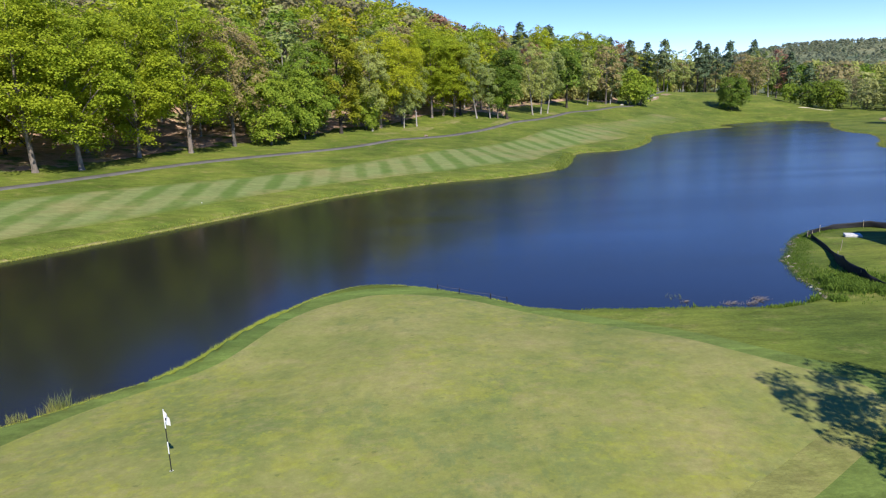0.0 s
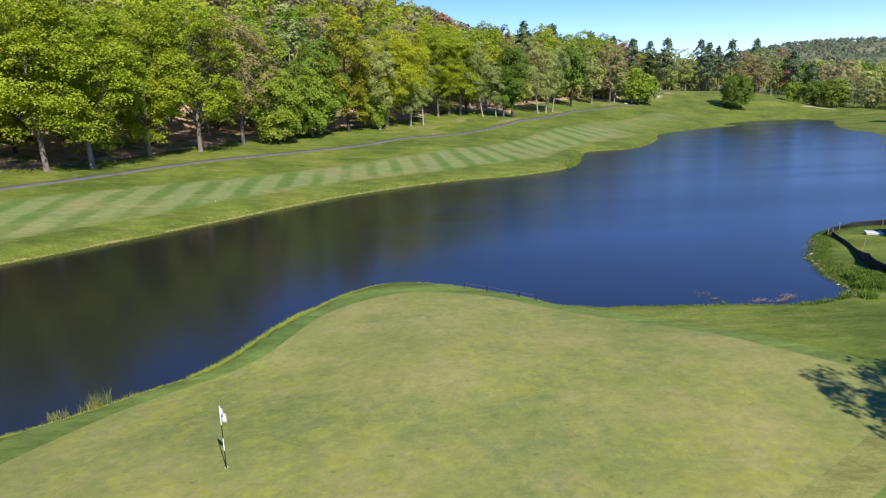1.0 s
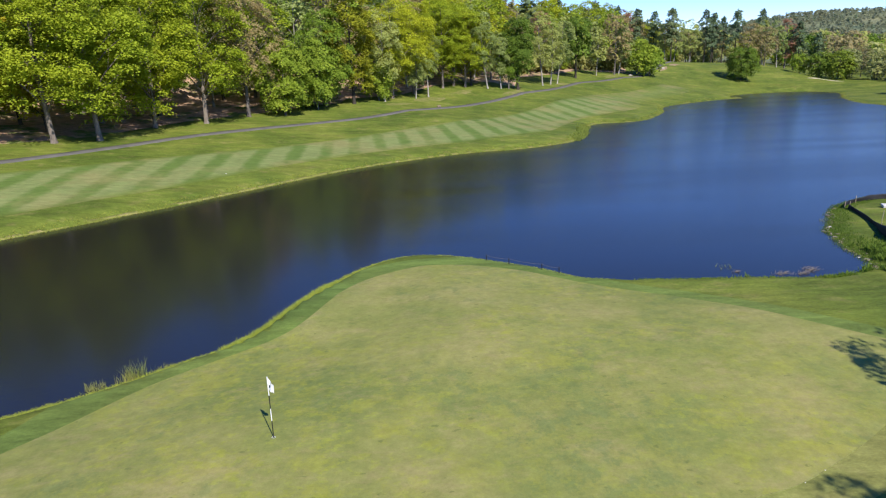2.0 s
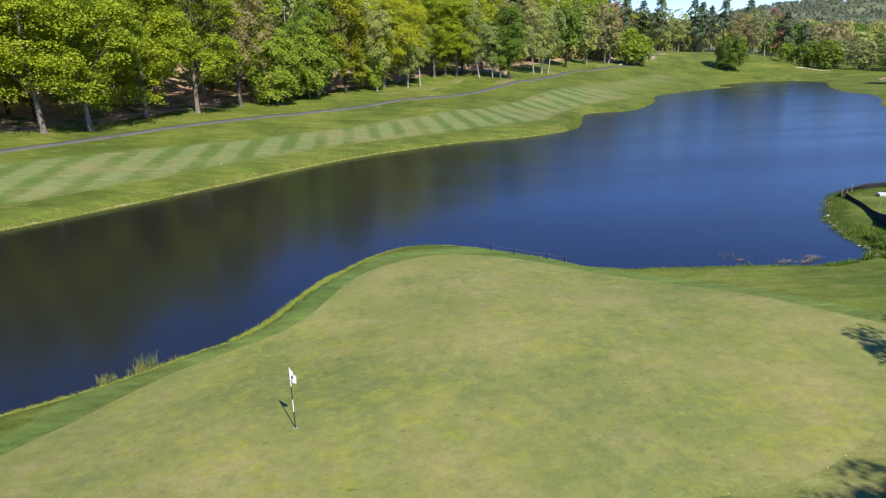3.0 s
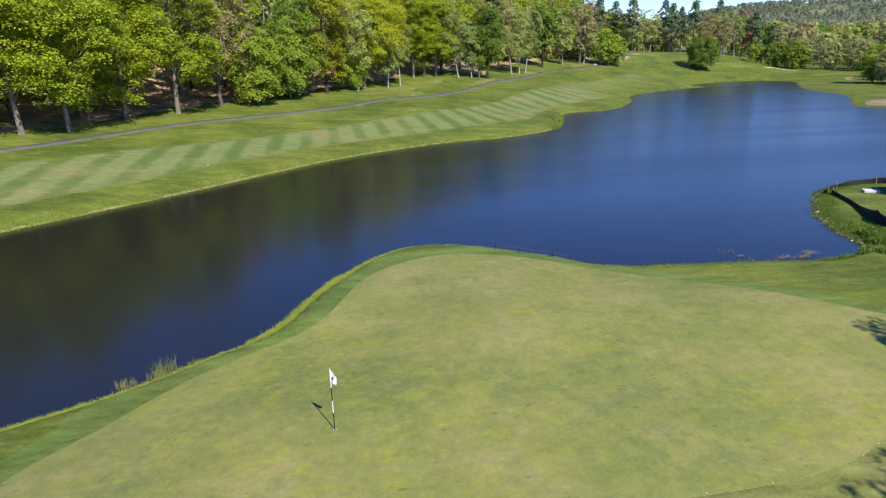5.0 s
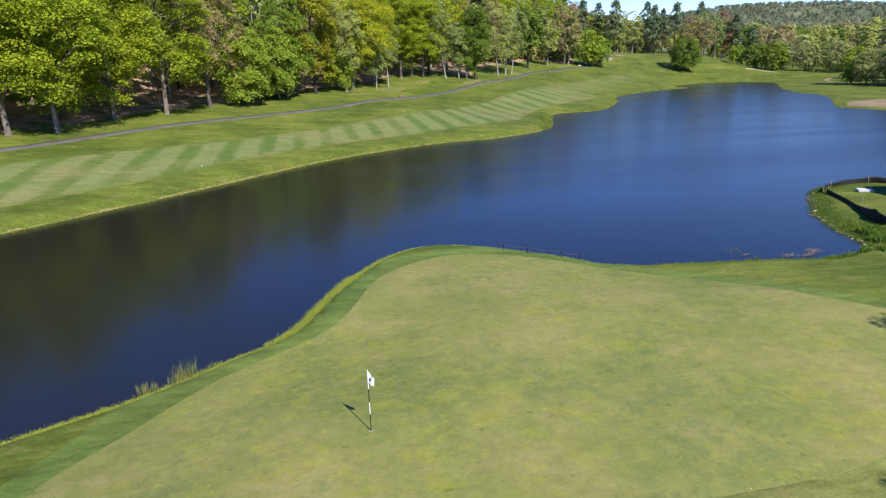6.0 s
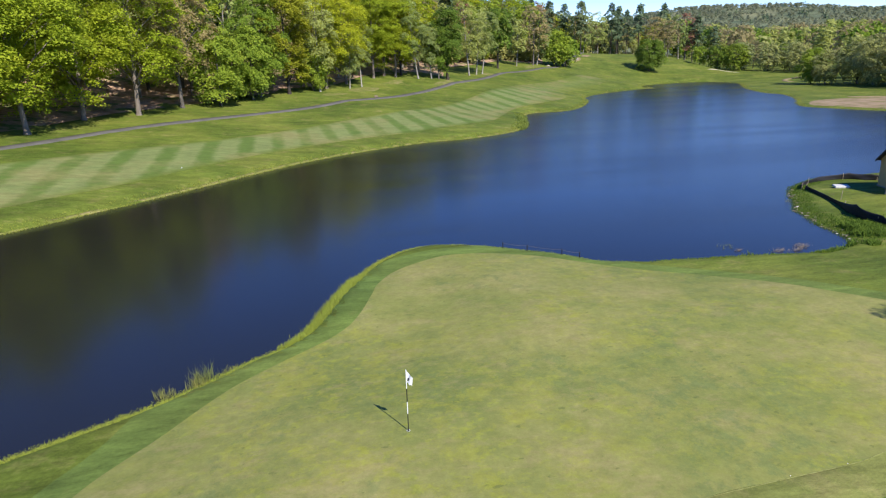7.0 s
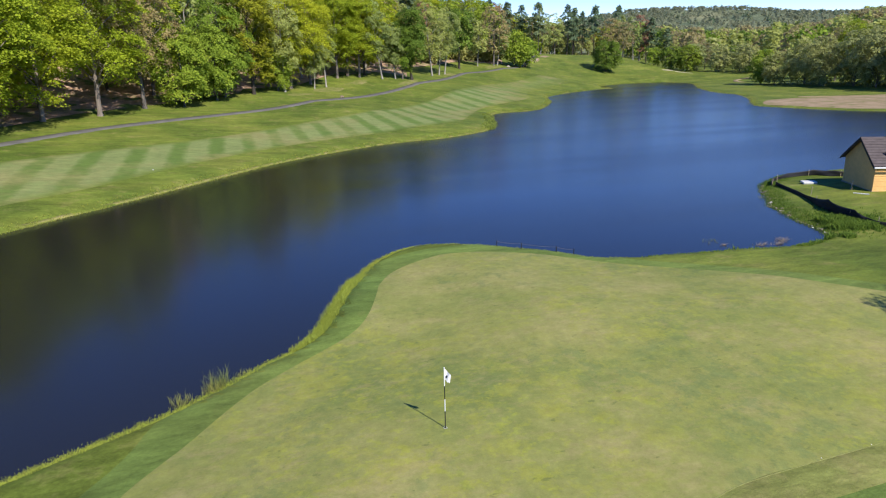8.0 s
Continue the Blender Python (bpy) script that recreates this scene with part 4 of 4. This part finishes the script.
for x, y in ((4.05, 20.0), (2.05, 19.9), (7.4, 20.72), (8.3, 21.2)):
    dot = part("paint_spot", cylinder([(0, 0, -0.02), (0, 0, 0.012), (0, 0, 0.016)], [0.014, 0.014, 0.008], 8), WHITE)
    dot.location = spot(x, y, 0.036)
    tagged(dot, "tiny white paint spot on the marked line", "paint mark", "white spots on the marked line")


# ---- the rope rail behind the green ----
rail = new("rope_rail")
tagged(rail, "low rope strung between thin dark posts behind the green", "rope fence")
feet = [(2.1, 46.5), (3.4, 45.4), (5.2, 43.9), (6.1, 43.2)]
tops = []
for x, y in feet:
    p = spot(x, y)
    part("post", cylinder([p - Vector((0, 0, 0.2)), p + Vector((0, 0, 0.4)), p + Vector((0, 0, 0.43))], [0.03, 0.028, 0.012], 8), BLACK, rail)
    tops.append(p + Vector((0, 0, 0.36)))
for a, b in zip(tops, tops[1:]):
    part("rope", cylinder([a.lerp(b, s) - Vector((0, 0, 0.22 * s * (1 - s))) for s in np.linspace(0, 1, 7)], [0.008] * 7, 6), DRIFT, rail)


# ---- the silt fence on the point ----
def silt_fence(line, tall, label):
    ob = new("silt_fence")
    tagged(ob, label, "silt fence")
    p = rounded(line, steps=5)
    verts, faces = [], []
    n = 5
    for i, (x, y) in enumerate(p):
        s = i / (len(p) - 1) * (len(tall) - 1)
        h = tall[int(s)] + (tall[min(int(s) + 1, len(tall) - 1)] - tall[int(s)]) * (s % 1)
        sag = 1 - 0.16 * abs(math.sin(i * 0.63))
        for k in range(n):
            v = k / (n - 1)
            q = spot(x + 0.07 * math.sin(i * 1.3 + 3 * v), y + 0.07 * math.cos(i * 0.9 + 2 * v), -0.06 + (h * sag + 0.06) * v)
            verts.append(q)
    for i in range(len(p) - 1):
        for k in range(n - 1):
            a = i * n + k
            faces.append((a, a + 1, a + n + 1, a + n))
    cloth = raw("fabric", verts, faces, FABRIC, ob, "sagging black woven fabric", True)
    cloth.modifiers.new("thick", "SOLIDIFY").thickness = 0.02
    for i in range(0, len(p), 7):
        x, y = p[i]
        q = spot(x + 0.06, y - 0.05)
        part("stake", box((0.035, 0.035, 0.85), pose(q.x, q.y, q.z + 0.22, 4 * math.sin(i), 5 * math.cos(i * 2))), STAKE, ob)
    return ob


silt_fence([(34.1, 56.6), (31.9, 50.8), (29.9, 46.6), (29.2, 43.6), (29.3, 42.1), (29.9, 40.4), (31.5, 37.5)], [0.42, 0.32, 0.95, 0.82, 0.4, 0.33, 0.3], "sagging black silt fence on stakes along the grassy bank")
silt_fence([(33.9, 56.9), (35.4, 58.4), (38.0, 59.5), (41.3, 59.4), (42.6, 58), (44.5, 57.2)], [0.45, 0.4, 0.45, 0.62, 0.6, 0.5], "black silt fence curving round the tip of the point")

board = tagged(part("board", box((1.25, 0.8, 0.2), pose(37.2, 55.8, float(height(37.2, 55.8)) + 0.12, 3, 0, -22), 0.03), BOARD), "low white painted board lying on the grass", "board")

# the shed at the water
shed = new("shed")
tagged(shed, "small tan gabled shed with brown shingle roof", "shed")
shed.matrix_world = pose(38.35, 50.15, 0.55, 0, 0, math.degrees(math.atan2(4.95, 2.05)))
WIDE, LONG, EAVE, PEAK = 5.35, 7.5, 2.35, 4.25  # the gable runs along x, the house lies towards -y


def slab(corners, thick):
    """A plate with thickness from its outline."""
    bm = bmesh.new()
    vs = [bm.verts.new(c) for c in corners]
    face = bm.faces.new(vs)
    got = bmesh.ops.extrude_face_region(bm, geom=[face])
    bm.normal_update()
    n = face.normal
    bmesh.ops.translate(bm, verts=[v for v in got["geom"] if isinstance(v, bmesh.types.BMVert)], vec=-n * thick)
    bmesh.ops.recalc_face_normals(bm, faces=bm.faces)
    return bm


part("foundation", box((WIDE + 0.1, LONG + 0.1, 0.5), pose(WIDE / 2, -LONG / 2, -0.24)), STONE, shed)
part("gable_wall", slab([(0, 0, -0.02), (WIDE, 0, -0.02), (WIDE, 0, EAVE), (WIDE / 2, 0, PEAK), (0, 0, EAVE)], 0.15), SIDING, shed)
part("gable_wall", slab([(0, -LONG, -0.02), (WIDE, -LONG, -0.02), (WIDE, -LONG, EAVE), (WIDE / 2, -LONG, PEAK), (0, -LONG, EAVE)], 0.15), SIDING, shed)
part("front_wall", box((0.15, LONG - 0.32, EAVE + 0.02), pose(0.075, -LONG / 2, (EAVE - 0.02) / 2)), SIDING, shed)
part("back_wall", box((0.15, LONG - 0.32, EAVE + 0.02), pose(WIDE - 0.075, -LONG / 2, (EAVE - 0.02) / 2)), SIDING, shed)
for k in range(10):
    part("siding_board", box((0.03, LONG - 0.02, 0.19), pose(-0.012, -LONG / 2, 0.11 + k * 0.222, 0, 4)), SIDING, shed)
drop = (PEAK - EAVE) / (WIDE / 2)
for side, name in ((1, "roof_slope"), (-1, "roof_slope")):
    mid = WIDE / 2
    roof = part(name, slab([(mid, 0.3, PEAK + 0.14), (mid + side * (mid + 0.35), 0.3, EAVE + 0.14 - drop * 0.35), (mid + side * (mid + 0.35), -LONG - 0.3, EAVE + 0.14 - drop * 0.35), (mid, -LONG - 0.3, PEAK + 0.14)], 0.13 * side), ROOF, shed, "brown shingled roof slope")
    for row in range(11):
        s = (row + 0.5) / 11
        x, z = mid + side * (mid + 0.36) * s, PEAK + 0.155 - drop * (mid + 0.36) * s
        part("shingle_strip", box((0.31, LONG + 0.6, 0.02), pose(x, -LONG / 2, z, 0, side * (math.degrees(math.atan(drop)) - 3))), ROOF, roof)
    part("rake_board", slab([(mid, 0.31, PEAK + 0.1), (mid + side * (mid + 0.36), 0.31, EAVE + 0.1 - drop * 0.36), (mid + side * (mid + 0.36), 0.31, EAVE - 0.1 - drop * 0.36), (mid, 0.31, PEAK - 0.1)], 0.03), BLACK, shed, "dark trim board")
part("gutter", box((0.12, LONG + 0.6, 0.12), pose(-0.42, -LONG / 2, EAVE - 0.22), 0.02), WHITE, shed, "white gutter")
for y in (-1.1, -1.6):
    part("roof_vent", cylinder([(0.75, y, EAVE + 0.3), (0.75, y, EAVE + 0.95), (0.75, y, EAVE + 1.0)], [0.1, 0.1, 0.13], 8), BLACK, shed, "dark roof vent pipe")


# ---- grasses, reeds and weeds ----
def blades(name, places, material, tall, wide, per, label, category, spread=0.12, lean=0.45, seed=3, thing=False):
    """Tufts of bent blades at the places, in one mesh."""
    g = np.random.RandomState(seed)
    verts, faces = [], []
    for x, y, z in places:
        for _ in range(per):
            a, h = g.uniform(0, 6.283), tall * g.uniform(0.45, 1.15)
            bx, by = x + g.normal() * spread, y + g.normal() * spread
            lx, ly = math.cos(a) * h * lean * g.uniform(0.2, 1), math.sin(a) * h * lean * g.uniform(0.2, 1)
            t = g.uniform(0, 6.283)
            wx, wy = math.cos(t) * wide / 2, math.sin(t) * wide / 2
            k = len(verts)
            verts += [(bx - wx, by - wy, z - 0.03), (bx + wx, by + wy, z - 0.03), (bx + wx * 0.8 + lx * 0.4, by + wy * 0.8 + ly * 0.4, z + h * 0.6), (bx - wx * 0.8 + lx * 0.4, by - wy * 0.8 + ly * 0.4, z + h * 0.6), (bx + lx, by + ly, z + h)]
            faces += [(k, k + 1, k + 2, k + 3), (k + 3, k + 2, k + 4)]
    ob = raw(name, verts, faces, material)
    return tagged(ob, label, category, kind="" if thing else "stuff")


def along(line, number, low, high, seed, test=lambda x, y: True):
    """Places on land beside a shore line, between two distances from it."""
    g = np.random.RandomState(seed)
    p = np.array(line)
    length = np.r_[0, np.cumsum(np.hypot(*np.diff(p, axis=0).T))]
    out = []
    at = g.uniform(0, length[-1], number)
    x, y = np.interp(at, length, p[:, 0]), np.interp(at, length, p[:, 1])
    a, d = g.uniform(0, 6.283, number), g.uniform(low, high, number)
    x, y = x + np.cos(a) * d, y + np.sin(a) * d
    z = height(x, y)
    keep = z > -0.05
    return [q for q in zip(x[keep], y[keep], z[keep]) if test(q[0], q[1])]


west = [q for q in SHORE[0] if -62 < q[0] < 135]
blades("shore_grass", along(west, 9000, 0.1, 1.0, 1), TUFT, 0.11, 0.09, 3, "tufts of yellowing grass along the pond's edge", "grass tufts", 0.2)
cape = [q for q in SHORE[0] if 27 < q[0] < 36]
blades("shore_grass", along(cape, 700, 0.0, 1.6, 22), TUFT, 0.3, 0.14, 4, "taller yellow-green grass on the grassy spit", "grass tufts", 0.25)
east = [q for q in SHORE[1] if q[0] < 150]
blades("shore_grass", along(east, 1800, 0.1, 1.0, 2), TUFT, 0.1, 0.1, 3, "tufts of yellowing grass along the far bank", "grass tufts", 0.25)
lip = [q for q in SHORE[3] if -30 < q[0] < 24]
blades("bank_grass", along(lip, 9000, 0.0, 0.6, 4, lambda x, y: x < 9), FRINGE, 0.1, 0.018, 4, "uncut yellow-green grass on the bank below the green", "grass tufts", 0.08)
left = [q for q in SHORE[3] if -12.2 < q[0] < -7.5 and q[1] < 45]
blades("bank_grass", along(left, 2400, 0.0, 0.6, 5), FRINGE, 0.24, 0.02, 6, "longer yellow-green grass on the steep bank of the green", "grass tufts", 0.12)
blades("cove_weeds", along([q for q in SHORE[3] if 10 < q[0]], 900, 0.0, 0.6, 6), WEED, 0.11, 0.03, 5, "green weeds along the cove's edge", "weeds", 0.12)
tip = [q for q in SHORE[2] if q[0] < 45]
blades("bank_weeds", along(tip, 4600, 0.2, 1.5, 7), WEED, 0.1, 0.025, 5, "lush green weeds on the bank of the point", "weeds", 0.15)
lush = []
g = np.random.RandomState(4)
for k in range(52):
    x, y = (g.normal(28.4, 1.0), g.normal(43.0, 1.25)) if k < 46 else (g.uniform(21.2, 25.5), g.uniform(40.2, 40.9))
    n = int(g.uniform(14, 40))
    px, py = g.normal(x, 0.2, n), g.normal(y, 0.2, n)
    lush += [q for q in zip(px, py, height(px, py)) if q[2] > 0.1]
blades("bank_weeds", lush, WEED, 0.34, 0.075, 6, "lush leafy green weeds below the silt fence", "weeds", 0.1, 1.0)
wx, wy = g.normal(28.8, 1.3, 900), g.normal(43.4, 1.6, 900)
blades("bank_weeds", [q for q in zip(wx, wy, height(wx, wy)) if q[2] > 0.1], WEED, 0.17, 0.05, 6, "low green weeds on the bank below the silt fence", "weeds", 0.2)


def reed_clump(x, y, tall, number, seed):
    g = np.random.RandomState(seed)
    foot = max(-0.1, float(height(x, y)) - 0.1)
    places = [(x + g.normal() * 0.22, y + g.normal() * 0.22, foot) for _ in range(number)]
    return tagged(blades("reeds", places, REED, tall, 0.02, 5, "clump of tall pale green reeds at the water's edge", "reeds", 0.1, 0.6, seed, True), group="reed clumps along the green's bank")


for k, (x, y, tall) in enumerate([(-15.25, 32.7, 0.85), (-15.5, 32.6, 0.75), (-16.7, 31.95, 0.42), (-14.4, 33.35, 0.32), (16.7, 43.6, 0.3), (17.1, 43.8, 0.24), (27.2, 48.4, 0.4), (26.6, 45.3, 0.35), (26.4, 44.2, 0.3), (30.1, 53.6, 0.3)]):
    reed_clump(x, y, tall, 22 if x < 0 else 9 if x > 25 else 5, 40 + k)


# ---- stones and brushwood at the point ----
def stone(seed, size):
    g = random.Random(seed)
    bm = bmesh.new()
    bmesh.ops.create_icosphere(bm, subdivisions=2, radius=1)
    for v in bm.verts:
        n = noise.noise(v.co * 1.3 + Vector((seed * 3.1, 0, 0)))
        v.co = Vector((v.co.x * size, v.co.y * size * 0.75, v.co.z * size * 0.5)) * (1 + 0.45 * n)
    return bm


first = [part("stone", stone(k, 1.0), STONE) for k in range(4)]
for ob in first:
    tagged(ob, "rounded brownish stone at the water's edge", "stone", "stones along the bank")
g = random.Random(9)
shore_places = along([q for q in SHORE[2] if q[0] < 34], 170, 0.0, 0.4, 12)
for k, (x, y, z) in enumerate(shore_places):
    s = g.uniform(0.05, 0.13) * (1.5 if g.random() < 0.15 else 1)
    m = Matrix.Translation((x, y, z - s * 0.05)) @ Matrix.Rotation(g.uniform(0, 6.28), 4, "Z") @ Matrix.Diagonal((s * g.uniform(0.8, 1.5), s, s * g.uniform(0.7, 1.1), 1))
    ob = first[k] if k < 4 else first[k % 4].copy()
    if k >= 4:
        scene.collection.objects.link(ob)
    ob.matrix_world = m


def brush(x, y, number, reach, seed):
    g = random.Random(seed)
    verts, faces = [], []
    for _ in range(number):
        a, l = g.gauss(0.2, 0.5), g.uniform(0.3, 1.0) * reach
        p = Vector((x + g.gauss(0, reach * 0.5), y + g.gauss(0, reach * 0.25), g.uniform(-0.02, 0.04)))
        q = p + Vector((math.cos(a) * l, math.sin(a) * l, g.uniform(-0.02, 0.16)))
        tube(verts, faces, [p, p.lerp(q, 0.5) + Vector((0, 0, g.uniform(0, 0.06))), q], [0.014, 0.012, 0.005], 4)
    return tagged(raw("brushwood", verts, faces, DRIFT), "grey tangle of floating twigs in the cove", "brushwood", "floating twigs in the cove")


for k, (x, y, n, reach) in enumerate([(20.4, 41.5, 26, 0.5), (19.3, 41.7, 20, 0.55), (21.5, 42.2, 30, 0.55), (16.9, 42.6, 12, 0.35), (26.3, 42.2, 24, 0.5), (31.5, 55.2, 20, 0.4)]):
    brush(x, y, n, reach, 60 + k)
for x, y, s, words in [(6.7, 148.0, 0.5, "pale boulder beside the cart path"), (30.6, 182.6, 0.45, "pale boulder at the foot of a tree"), (83, 244, 0.7, "pale boulder on the grass"), (104, 266, 0.8, "pale boulder by the path")]:
    ob = part("boulder", stone(int(x), s), STONE, None, words)
    ob.location = spot(x, y, s * 0.2)
    tagged(ob, "", "boulder")
marker = part("yardage_marker", cylinder([(0, 0, -0.05), (0, 0, 0.08), (0, 0, 0.1)], [0.05, 0.05, 0.035], 12), WHITE)
marker.location = spot(-23.5, 85.0)
tagged(marker, "small round white marker in the fairway", "marker")

pipe = part("pipe", cylinder([(-0.6, 0, 0), (0.6, 0.05, 0.02)], [0.04, 0.04], 8), WHITE)
pipe.matrix_world = Matrix.Translation(spot(36.8, 49.8, 0.05)) @ Matrix.Rotation(radians(-60), 4, "Z")
tagged(pipe, "short white plastic pipe lying on the grass", "pipe")
for x, y, lean in ((37.9, 51.8, 18), (37.6, 51.5, -14), (33.2, 51.5, 8)):
    p = spot(x, y)
    stick = part("survey_stake", box((0.035, 0.035, 0.9), pose(p.x, p.y, p.z + 0.36, 0, lean, 20), 0.004), STAKE)
    tagged(stick, "thin leaning wooden survey stake in the grass", "stake", "survey stakes by the shed")
# a dark divot in the green, and weed clumps on the cove's lip
g = random.Random(31)
ring = [(math.cos(a) * 0.12 * g.uniform(0.8, 1.15), math.sin(a) * 0.09 * g.uniform(0.8, 1.15)) for a in [k * 0.4488 for k in range(14)]]
at = spot(2.6, 23.25, 0.028)
divot = raw("divot", [(at.x, at.y, at.z + 0.012)] + [(at.x + u * 0.75, at.y + v * 0.75, at.z + 0.014) for u, v in ring] + [(at.x + u, at.y + v, at.z - 0.01) for u, v in ring],
            [(0, k + 1, (k + 1) % 14 + 1) for k in range(14)] + [(k + 1, k + 15, (k + 1) % 14 + 15, (k + 1) % 14 + 1) for k in range(14)], LOAM)
tagged(divot, "small dark earthy divot in the putting green", "divot")
clumps = []
for x, y, n in [(17.0, 41.4, 10), (18.2, 41.0, 8), (21.2, 40.1, 70), (21.7, 40.3, 50), (22.6, 40.6, 30)]:
    cluster = np.random.RandomState(int(x * 10)).normal((x, y), (0.3, 0.15), (n, 2))
    clumps += [(u, v, max(-0.05, float(height(u, v)))) for u, v in cluster.tolist()]
blades("cove_weeds", clumps, WEED, 0.26, 0.04, 4, "low clumps of green weeds on the cove's lip", "weeds", 0.08, 0.5, 80)
